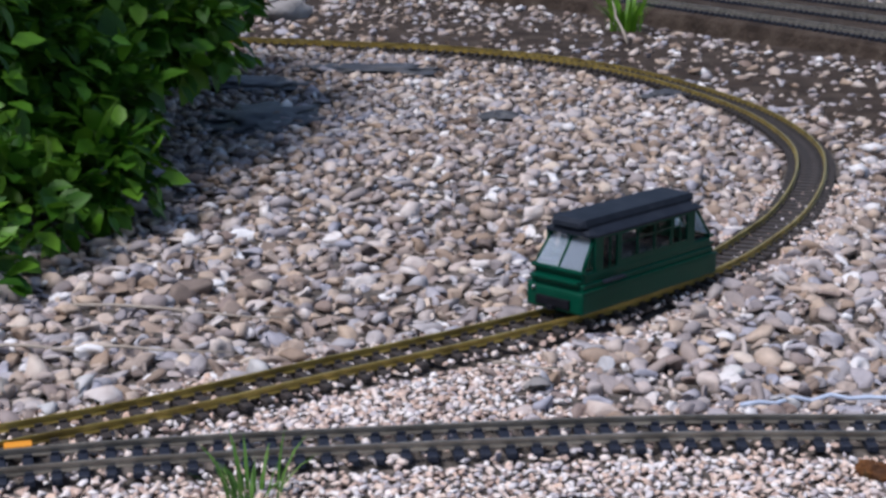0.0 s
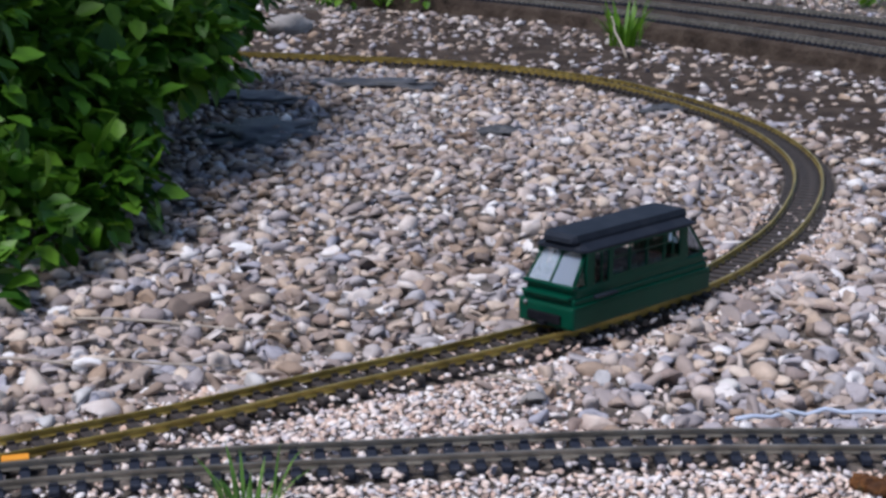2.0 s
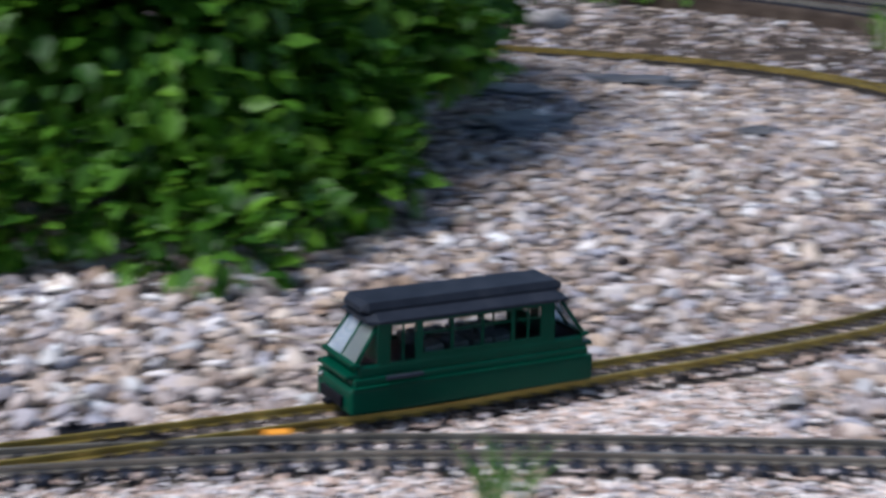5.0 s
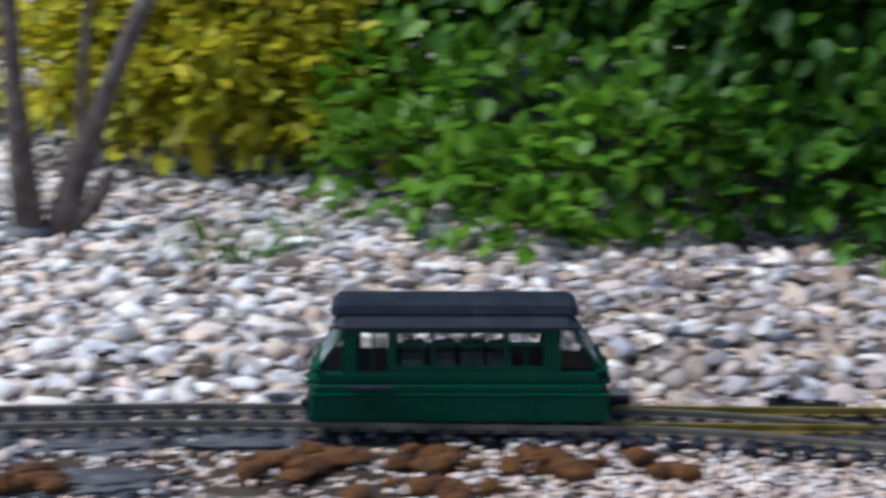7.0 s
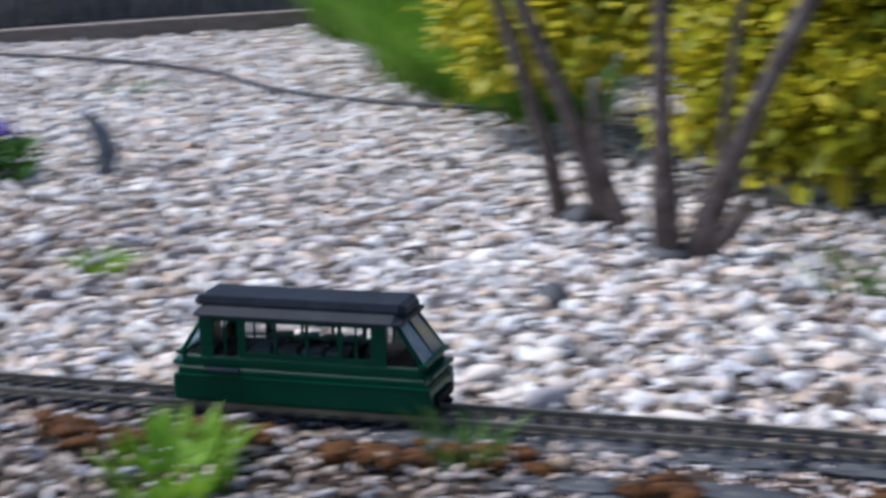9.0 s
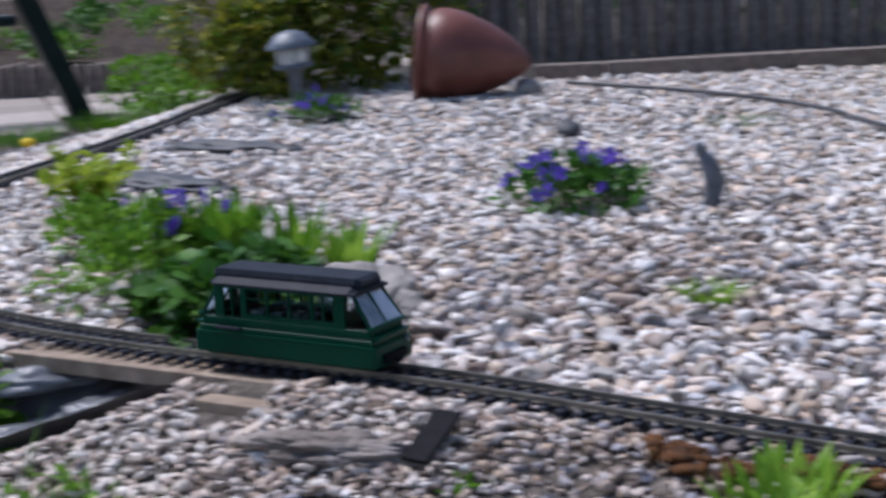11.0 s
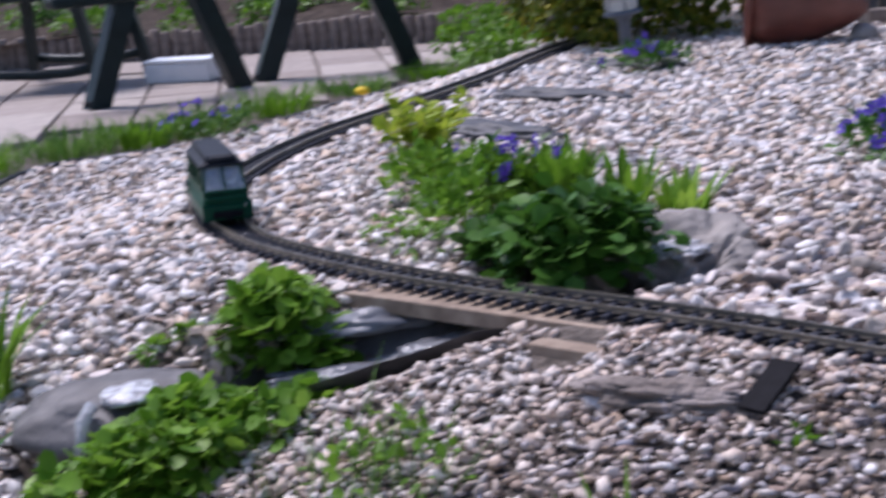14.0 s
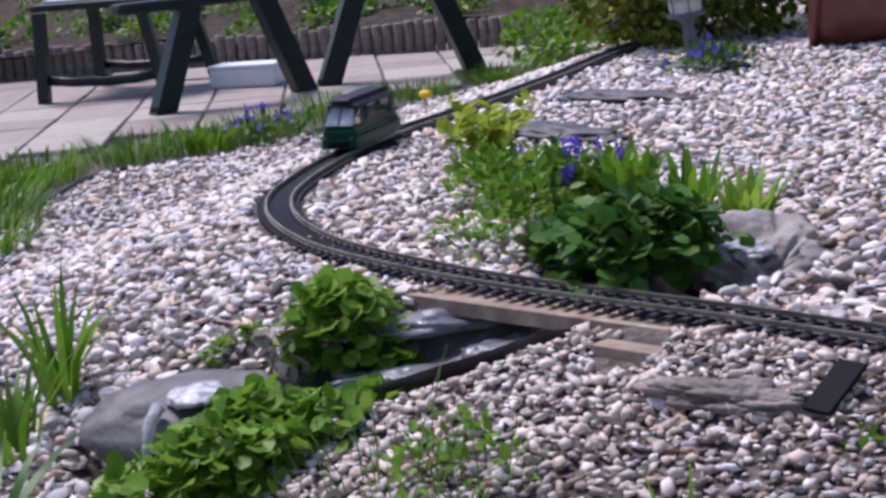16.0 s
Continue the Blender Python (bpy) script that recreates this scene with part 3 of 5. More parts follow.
def railcar():
    """A small railcar; x runs along it, its front at -x; the rail tops are at z = 0."""
    car = thing("railcar", "dark green model railcar with a dark grey ridged roof on rails", "railcar")
    L, W = CAR_L, CAR_W
    # lower skirt with stepped, rounded ends
    sk = box((L, W, 0.030), (0, 0, 0.021), 0.005, segments=3)
    part("skirt", sk, M_GREEN, car)
    part("step_band", box((L - 0.010, W - 0.006, 0.010), (0, 0, 0.0405), 0.003, segments=3), M_GREEN, car)
    part("waist", box((L - 0.018, W - 0.010, 0.014), (0, 0, 0.0515), 0.004, segments=3), M_GREEN, car)
    part("belt_bead", box((L - 0.004, W + 0.002, 0.0022), (0, 0, 0.0360), 0.0009, segments=2), M_GREEN, car)
    # side walls with window openings
    z0, z1 = 0.055, 0.102
    holes_a = [(-0.094, 0.058, -0.066, 0.099), (-0.058, 0.064, -0.026, 0.0985), (-0.0235, 0.064, 0.0085, 0.0985), (0.011, 0.064, 0.043, 0.0985), (0.047, 0.064, 0.078, 0.0985)]
    for y in (-1, 1):
        w = part("side_wall", plate((-0.108, z0, 0.094, z1), 0.003, y * (W / 2 - 0.007), holes_a), M_GREEN, car)
        for k, h in enumerate(holes_a):
            wide, high = h[2] - h[0], h[3] - h[1]
            part("window_pane", box((wide, 0.0008, high), ((h[0] + h[2]) / 2, y * (W / 2 - 0.0075), (h[1] + h[3]) / 2)), M_GLASS, w)
            if k in (1, 2, 3, 4):
                part("glazing_bar", box((wide, 0.0016, 0.0015), ((h[0] + h[2]) / 2, y * (W / 2 - 0.0062), h[3] - 0.0120)), M_GREEN, w)
            if k in (0, 4):
                part("glazing_bar", box((0.0018, 0.0016, high), ((h[0] + h[2]) / 2, y * (W / 2 - 0.0060), (h[1] + h[3]) / 2)), M_GREEN, w)
        part("door_step", box((0.040, 0.007, 0.004), (-0.082, y * (W / 2 + 0.003), 0.045), 0.0012), M_ROOF, car, "dark grey step below the door")
    # sloping cab ends: posts, two panes and a nose
    for e in (-1, 1):
        xb, xt = e * 0.132, e * 0.104
        if e > 0:
            xt = 0.104
        yb, yt = W / 2 - 0.007, W / 2 - 0.012
        cab = part("cab_front", tube([(xb, yb, 0.058), (xt, yt, z1)], 0.0024, 6), M_GREEN, car)
        part("corner_post", tube([(xb, -yb, 0.058), (xt, -yt, z1)], 0.0024, 6), M_GREEN, cab)
        part("centre_post", tube([(xb, 0, 0.058), (xt, 0, z1)], 0.0020, 6), M_GREEN, cab)
        part("cab_sill", box((0.010, 2 * yb + 0.006, 0.005), (xb - e * 0.001, 0, 0.060), 0.002), M_GREEN, cab)
        part("nose_ledge", box((0.016, W - 0.014, 0.005), (e * 0.134, 0, 0.0475), 0.002), M_GREEN, cab)
        for s in (-1, 1):
            g = bmesh.new()
            q = [g.verts.new(p) for p in ((xb, s * 0.002, 0.061), (xb, s * (yb - 0.002), 0.061), (xt, s * (yt - 0.002), z1 - 0.001), (xt, s * 0.002, z1 - 0.001))]
            g.faces.new(q)
            bmesh.ops.solidify(g, geom=g.faces[:], thickness=0.0008)
            part("windscreen", g, M_SCREEN, cab)
            g = bmesh.new()
            xs = -0.107 if e < 0 else 0.093
            q = [g.verts.new(p) for p in ((xb - e * 0.002, s * yb, 0.061), (xs, s * yb, 0.061), (xs, s * yb, z1 - 0.002), (xt - e * 0.002, s * (yt + 0.001), z1 - 0.002))]
            g.faces.new(q)
            bmesh.ops.solidify(g, geom=g.faces[:], thickness=0.0008)
            part("quarter_light", g, M_GLASS, cab)
        part("buffer_beam", box((0.006, 0.050, 0.012), (e * (L / 2 + 0.001), 0, 0.018), 0.0015), M_BLACK, car)
        part("coupling_hook", box((0.012, 0.010, 0.005), (e * (L / 2 + 0.004), 0, 0.012), 0.001), M_BLACK, car)
        part("headlamp", lathe([(0, 0.002), (0.002, 0.002), (0.0028, 0), (0.0028, -0.003)], 12), M_STEEL, car).matrix_local = pose(e * (L / 2 + 0.001), 0.030, 0.030, 0, 90 * e, 0)
    # eaves, roof and the raised ridge box
    def roof_section(x, half, z, rise, flat):
        return [(x, -half, z), (x, -half, z + 0.003), (x, -half * flat, z + rise), (x, half * flat, z + rise), (x, half, z + 0.003), (x, half, z)]
    bm = prism([roof_section(x, W / 2 - 0.004 - (0.006 if abs(x) > 0.110 else 0), 0.102, r, 0.62) for x, r in ((-0.116, 0.005), (-0.106, 0.012), (0.100, 0.012), (0.110, 0.005))])
    part("roof", bm, M_ROOF, car)
    bm = prism([roof_section(x, W / 2 - 0.016 - d, 0.1125, r, 0.90) for x, r, d in ((-0.119, 0.006, 0.006), (-0.112, 0.0105, 0), (0.104, 0.0105, 0), (0.111, 0.006, 0.006))])
    part("roof_ridge", bm, M_ROOF, car)
    # inside: floor, bulkheads, seats
    part("floor", box((L - 0.03, W - 0.02, 0.003), (0, 0, 0.0575)), M_BLACK, car)
    for x in (-0.106, 0.092):
        part("bulkhead", plate((-(W / 2 - 0.009), 0.058, W / 2 - 0.009, 0.102), 0.002, 0, [(-0.026, 0.076, -0.008, 0.099), (0.008, 0.076, 0.026, 0.099)]), M_GREEN, car).matrix_local = pose(x, 0, 0, 0, 0, 90)
    for x in (-0.045, -0.017, 0.011, 0.036):
        for y in (-0.021, 0.021):
            s = part("seat", box((0.018, 0.026, 0.010), (x, y, 0.064), 0.002), M_SEAT, car)
            part("seat_back", box((0.010, 0.026, 0.010), (x + 0.008, y, 0.0655), 0.003), M_SEAT, s)
    # wheels
    for x in (-0.075, 0.075):
        for y in (-1, 1):
            w = part("wheel", lathe([(0, -0.003), (0.0145, -0.003), (0.0165, -0.0022), (0.0165, -0.0008), (0.0145, 0.0), (0.0145, 0.004), (0, 0.004)], 20), M_STEEL, car)
            w.matrix_local = pose(x, y * 0.0215, 0.0145, -90 * y, 0, 0)
        part("axle", tube([(x, -0.022, 0.0145), (x, 0.022, 0.0145)], 0.002, 8), M_STEEL, car)
    part("chassis", box((0.21, 0.036, 0.014), (0, 0, 0.017), 0.002), M_BLACK, car)
    for o in car.children_recursive:
        if not o.name.startswith(("wheel", "axle", "headlamp")):
            o.data.transform(Matrix.Diagonal((1, 1, 0.93, 1)))
    return car


car = railcar()
car_line = spline(LOOP + MAIN[9:], 0.005)


def car_pose(s):
    """The pose of the railcar with its middle s metres along its line."""
    a = np.r_[0, np.cumsum(np.linalg.norm(np.diff(car_line, axis=0), axis=1))]
    f = [np.interp(s + 0.075, a, car_line[:, k]) for k in (0, 1)]
    b = [np.interp(s - 0.075, a, car_line[:, k]) for k in (0, 1)]
    return pose((f[0] + b[0]) / 2, (f[1] + b[1]) / 2, 0.0005, 0, 0, math.degrees(math.atan2(f[1] - b[1], f[0] - b[0])) + 180)


# ---- points lever, point motor and small lineside things ----


def lineside():
    m = thing("point_motor", "flat black plastic point motor beside the turnout", "point motor", (-0.735, 1.445, 0), 30)
    part("case", box((0.094, 0.026, 0.012), (0, 0, -0.010), 0.002), M_BLACK, m)
    part("lid", box((0.088, 0.020, 0.003), (0, 0, -0.0025), 0.001), M_SLATE, m)
    part("mounting_tab", box((0.012, 0.034, 0.003), (-0.040, -0.006, -0.013), 0.0005), M_BLACK, m)
    l = thing("point_lever", "small black point lever plate between the rails", "lever", (-0.49, 1.53, 0), 20)
    part("plate", box((0.055, 0.018, 0.004), (0, 0, -0.012), 0.001), M_BLACK, l)
    part("handle", box((0.012, 0.008, 0.008), (0.01, 0, -0.007), 0.001), M_BLACK, l)
    w = thing("point_lever", "flat black lever plate beside the turnout blades", "lever", (-0.545, 1.545, 0), 24)
    part("plate", box((0.075, 0.022, 0.006), (0, 0, -0.010), 0.001), M_BLACK, w)
    part("handle", box((0.014, 0.008, 0.008), (-0.02, 0, -0.004), 0.001), M_BLACK, w)
    o = thing("track_marker", "small bright orange block between the tracks", "marker", (-0.359, 1.546, -0.004), 17)
    part("block", box((0.026, 0.014, 0.010), (0, 0, 0.0), 0.0015), M_ORANGE, o)


lineside()

# ---- large shrubs ----
R = Vector((0.76, 0.65, 0))       # across the view of the shrubs
bush("leafy_bush", "large dark green leafy shrub spreading over gravel",
     [(-.68, 2.60, .18, .20, .20), (-.85, 2.52, .26, .34, .32), (-1.20, 2.56, .32, .42, .42), (-1.60, 2.68, .34, .42, .44), (-.70, 3.02, .34, .30, .36), (-.66, 3.5, .38, .30, .34),
      (-.80, 4.0, .40, .30, .40), (-1.05, 3.1, .55, .46, .4), (-1.5, 3.1, .55, .50, .4), (-1.0, 2.75, .55, .42, .35), (-1.95, 3.0, .40, .42, .45), (-.66, 2.46, .10, .15, .12),
      (-.48, 3.30, .27, .15, .13), (-.52, 2.90, .20, .13, .12), (-.46, 3.62, .30, .15, .14), (-.51, 2.68, .14, .10, .11), (-.47, 2.50, .06, .09, .08), (-.44, 3.02, .20, .12, .11), (-1.1, 3.7, .5, .45, .45), (-1.3, 4.2, .45, .5, .5)], 58000, 0.041, M_LEAF, 3, stems=14, thick=.72, droop=.6)
# light green shoots in the darker bush leaf: partial shade put into the colour
bush("trailing_shoot", "low light green leafy shoots lying on gravel", [(-.60, 2.14, .02, .10, .07), (-.72, 2.24, .05, .11, .10), (-.58, 2.30, .06, .11, .10), (-.50, 2.38, .03, .07, .06)], 520, 0.042, M_LEAF, 5, stems=4, category="plant", stem_r=.002)
bush("trailing_shoot", "low light green leafy shoots lying on gravel", [(-1.08, 1.92, .01, .09, .05), (-1.16, 1.99, .03, .12, .09), (-1.02, 2.10, .05, .13, .13), (-1.36, 2.06, .04, .13, .09), (-1.50, 2.22, .05, .14, .14), (-1.24, 2.18, .08, .15, .15)], 1300, 0.040, M_LIGHTLEAF, 6, stems=4, category="plant", stem_r=.002)
bush("trailing_shoot", "low light green leafy shoots lying on gravel", [(-.92, 2.16, .05, .12, .13), (-.82, 2.20, .05, .11, .12)], 420, 0.040, M_LEAF, 7, stems=3, category="plant", stem_r=.002)
bush("yellow_shrub", "golden yellow leaved shrub behind bare stems", [(-1.98, 2.28, .22, .27, .26), (-2.30, 2.40, .32, .34, .36), (-1.80, 2.36, .30, .24, .32), (-2.10, 2.6, .5, .40, .35), (-2.66, 2.40, .42, .24, .32), (-1.75, 2.5, .50, .25, .3), (-1.80, 2.14, .09, .17, .15), (-2.02, 2.14, .12, .17, .17), (-1.66, 2.27, .10, .17, .18), (-2.45, 2.18, .24, .17, .22), (-2.62, 2.22, .28, .15, .16), (-2.58, 2.08, .16, .12, .14), (-2.76, 2.16, .24, .13, .15)],
     30000, 0.030, M_YELLOW, 8, stems=8, thick=.7)
EDGE_GRASS = spline([(-2.80, 2.22), (-2.95, 2.27), (-3.12, 2.34), (-3.70, 2.62), (-4.30, 2.93), (-4.95, 3.25)], 0.01)
for k in range(15):
    gx, gy = EDGE_GRASS[int(k / 14 * (len(EDGE_GRASS) - 1))]
    tuft("tall_grass", "tall bright green grass clump beside the yellow shrub", gx + .05 * math.sin(5 * k), gy + .10 + .05 * math.cos(7 * k), .12 + .006 * k, .15 + .09 * abs(math.sin(2.3 * k)), 300, M_FRESH if k % 3 else M_LIGHTLEAF, 110 + k,
         width=.006, lean=.8, category="grass")
    if k > 2:
        tuft("tall_grass", "tall bright green grass clump beside the yellow shrub", gx - .06, gy + .36, .18, .26 + .08 * math.sin(3 * k), 300, M_FRESH if k % 2 else M_COVER, 130 + k, width=.007, lean=.7, category="grass")


def bare_tree():
    t = thing("bare_tree", "multi-stemmed small tree with bare grey-brown trunks in gravel", "tree", (-1.80, 1.66, -.02))
    o = Vector((-1.80, 1.66, -.02))

    def stem(foot, lean, height, r, bend=0.0, name="trunk"):
        f = Vector((*foot, -.05))
        pts, rad = [], []
        for k in range(9):
            u = k / 8
            wob = 0.010 * math.sin(5 * u + foot[0] * 9) * (1 if 0 < k else 0)
            pts.append(f + R * (lean * height * (u + bend * u * u) + wob) + Vector((0.02 * u, -0.02 * u, height * u)) - o)
            rad.append(r * (1.9 - 2.6 * u if u < 0.25 else 1.25 - 0.55 * u))
        b = tube(pts, rad, 10)
        for v in b.verts:
            v.co += Vector((noise.noise(v.co * 60), noise.noise(v.co * 60 + Vector((9, 0, 0))), 0)) * 0.003
        part(name, b, M_BARK, t)
    stem((-1.722, 1.660), -0.01, 0.95, 0.0125)
    stem((-1.705, 1.676), 0.42, 0.95, 0.0125, 0.10)
    stem((-1.69, 1.690), 0.50, 0.12, 0.013, 0, "stub")
    stem((-1.78, 1.80), 0.14, 0.8, 0.006)
    stem((-1.955, 1.765), -0.10, 0.26, 0.011, 0, "stub")
    stem((-1.965, 1.765), -0.34, 0.95, 0.012, 0.18)
    stem((-2.045, 1.742), -0.28, 0.95, 0.0095, 0.18)
    part("stone_collar", lump((.05, .05, .02), (.07, .0, .0), .25, 3, 2), M_SLATE, t)


bare_tree()
# ---- things round the stream and on the gravel hill ----


def urn():
    u = thing("clay_urn", "large brown clay urn lying on its side on gravel", "urn", (-5.13, 1.42, 0), 0)
    prof = [(0.0, .355), (.018, .352), (.045, .328), (.078, .28), (.110, .215), (.136, .145), (.146, .095), (.143, .055), (.130, .030), (.128, .022)]
    inner = [(.116, .022), (.122, .05), (.130, .10), (.11, .18), (.06, .26), (0, .30)]
    m = pose(0, 0, .135, 0, 0, -22) @ pose(0, 0, 0, -97, 0, 0)
    b = part("body", lathe(prof + inner, 40), M_TERRA, u)
    b.matrix_local = m
    r = part("rim", lathe([(.128, .026), (.146, .024), (.152, .016), (.152, .004), (.146, 0), (.120, 0), (.116, .010), (.116, .026)], 40), M_TERRA, u)
    r.matrix_local = m
    lug = part("lug", lump((.022, .010, .010), (0, 0, 0), .15, 2, 2), M_TERRA, u)
    lug.matrix_local = pose(.138, .07, .14)


def solar_lamp():
    l = thing("garden_lamp", "small grey solar garden lamp with pale glass on a post", "garden lamp", (-5.15, 1.03, -.005))
    l.matrix_world = pose(-5.15, 1.04, -.005, 5, 0, 0)
    part("post", lathe([(.020, -.09), (.020, .10), (.030, .11), (.034, .118), (0, .118)], 16), M_LAMPGREY, l)
    part("lower_ring", lathe([(0, .118), (.056, .118), (.060, .124), (.056, .132), (0, .132)], 24), M_LAMPGREY, l)
    part("glass", lathe([(.046, .132), (.050, .15), (.052, .185), (0, .185)], 24), M_FROST, l, "pale frosted glass body")
    part("cap", lathe([(.052, .183), (.078, .180), (.080, .186), (.060, .205), (.046, .222), (.020, .232), (0, .234)], 24), M_LAMPGREY, l)
    for k in range(6):
        a = k * math.pi / 3
        part("bar", tube([(.052 * math.cos(a), .052 * math.sin(a), .13), (.053 * math.cos(a), .053 * math.sin(a), .186)], .002, 6), M_LAMPGREY, l)


def violets(x, y, radius, height, count, flowers, seed, label="clump of violet flowers with dark green leaves on gravel"):
    z = ground_at(x, y)
    t = thing("violet_clump", label, "flowers", (x, y, z), group="violet clumps")
    p, d = shell([(0, 0, height * .1, radius, height * .75), (radius * .3, radius * .2, height * .1, radius * .7, height * .6)], count, seed, -0.005, .7)
    c = new("foliage", leaf_mesh("foliage", p, d, .026, M_DARKLEAF, LEAF, .1, seed))
    c.parent = t
    r = random.Random(seed)
    me = None
    for k in range(flowers):
        a, q = r.uniform(0, 6.28), radius * math.sqrt(r.uniform(0, .9))
        h = height * r.uniform(.55, 1.0) * (1.15 - .5 * (q / radius))
        if me is None:
            v, f = [(0, 0, -.002)], []
            for n in range(5):
                b = n * 2 * math.pi / 5
                i = len(v)
                v += [(.005 * math.cos(b - .5), .005 * math.sin(b - .5), .002), (.015 * math.cos(b - .4), .015 * math.sin(b - .4), .005),
                      (.015 * math.cos(b + .4), .015 * math.sin(b + .4), .005), (.005 * math.cos(b + .5), .005 * math.sin(b + .5), .002)]
                f += [(0, i, i + 1), (0, i + 1, i + 2), (0, i + 2, i + 3)]
            me = mesh_of("flower", v, f, M_VIOLET)
        o = new("flower", me)
        o.parent = t
        o.matrix_local = pose(q * math.cos(a), q * math.sin(a), h, r.uniform(-70, 70), r.uniform(20, 80), r.uniform(0, 360))
        part("stalk", tube([(q * math.cos(a) * .8, q * math.sin(a) * .8, 0), (q * math.cos(a), q * math.sin(a), h - .002)], .0011, 4), M_STEM, t)
    return t


def stone_basin():
    b = thing("stone_basin", "pale grey rock basin with water running over it", "rock basin", (-2.47, .55, -.045))
    bm = lump((.100, .112, .060), (0, -.015, .014), .40, 11, 5, 4)
    for v in bm.verts:
        q = math.hypot((v.co.x - .035) / .07, (v.co.y + .025) / .085)
        if v.co.z > 0 and q < 1:
            v.co.z -= .045 * (1 - q * q)
    part("rock", bm, M_ROCK, b)
    part("water", lump((.052, .050, .010), (.045, -.040, .036), .4, 5, 4, 6), M_FOAM, b, "white running water in the basin")


def stream():
    g = thing("stream_bed", "dark pond liner stream bed running under the track", "stream", kind="structure")
    bm = bmesh.new()
    rows = []
    S = STREAM
    tan = np.gradient(S, axis=0)
    tan /= np.linalg.norm(tan, axis=1, keepdims=True)
    for k, (x, y) in enumerate(S):
        n = Vector((-tan[k, 1], tan[k, 0], 0))
        base = ground_at(x, y)
        rows.append([bm.verts.new(Vector((x, y, base + .006 + .05 * abs(o / .11) ** 3 + .008 * noise.noise(Vector((x * 12, y * 12, o * 20))))) + n * o) for o in (-.11, -.085, -.06, -.03, 0, .03, .06, .085, .11)])
    for a, b in zip(rows, rows[1:]):
        for q in range(8):
            bm.faces.new((a[q], a[q + 1], b[q + 1], b[q]))
    bmesh.ops.recalc_face_normals(bm, faces=bm.faces)
    smooth_all(bm)
    part("liner", bm, M_LINER, g)
    bm = bmesh.new()
    rows = []
    for k, (x, y) in enumerate(S):
        n = Vector((-tan[k, 1], tan[k, 0], 0))
        base = ground_at(x, y)
        rows.append([bm.verts.new(Vector((x, y, base + .016 + .004 * noise.noise(Vector((x * 30, y * 30, o * 40))))) + n * o) for o in (-.055, -.03, 0, .03, .055)])
    for a, b in zip(rows, rows[1:]):
        for q in range(4):
            bm.faces.new((a[q], a[q + 1], b[q + 1], b[q]))
    bmesh.ops.recalc_face_normals(bm, faces=bm.faces)
    smooth_all(bm)
    part("water", bm, M_WATER, g, "thin clear running water")
    for k, (x, y, sx, sy, turn) in enumerate(((-2.36, .06, .05, .13, 8), (-2.26, .03, .035, .12, -6), (-2.27, .17, .04, .08, 20))):
        q = thing("stream_slab", "wet blue-grey stone slab in the stream bed", "stone slab", (x, y, ground_at(x, y)), turn)
        part("slab", lump((sx, sy, .016), (0, 0, .012), .38, 71 + k, 4, 4), M_WET, q)


def waterfall():
    """The liner lip in front and the thin fall of water from it."""
    x, y = -2.27, -.29
    w = thing("waterfall_lip", "wet dark liner lip with a thin fall of water", "waterfall", (x, y, -.135))
    part("lip", lump((.11, .15, .060), (-.0, .0, .0), .22, 21, 4, 2.5), M_LINER, w)
    part("sheet", lump((.055, .040, .010), (.050, .02, .050), .35, 8, 3, 4), M_FOAM, w, "shining sheet of water")
    part("fall", tube([(.085, -.03, .046), (.112, -.04, .034), (.124, -.046, .0), (.128, -.05, -.07)], [.010, .009, .006, .005], 8), M_WATER, w, "thin falling water")


def bridge():
    a, b = Vector((-2.100, .371, 0)), Vector((-2.485, .015, 0))
    d = (b - a).normalized()
    n = Vector((d.y, -d.x, 0))
    if n.dot(Vector((1, -1, 0))) < 0:
        n = -n
    ang = math.degrees(math.atan2(d.y, d.x))
    mid = (a + b) / 2
    t = thing("plank_bridge", "weathered wooden planks carrying the track over the stream", "bridge", (mid.x, mid.y, 0), ang)
    L = (b - a).length
    for k, o in enumerate((.047, -.047)):
        s = 1 if (Matrix.Rotation(radians(ang), 3, "Z") @ Vector((0, 1, 0))).dot(n) > 0 else -1
        part("plank", box((L, .014, .022), (0, s * o, -.030), .0015), M_WOOD, t)
    part("deck", box((L - .01, .078, .006), (0, 0, -.0245), .001), M_WOOD, t)
    s = 1 if (Matrix.Rotation(radians(ang), 3, "Z") @ Vector((0, 1, 0))).dot(n) > 0 else -1
    k = thing("wood_block", "short weathered wooden block under the bridge end", "wood block", (-2.035, .280, ground_at(-2.035, .280) - .008), ang)
    part("block", box((.10, .034, .016), (0, 0, .008), .0015), M_WOOD, k)


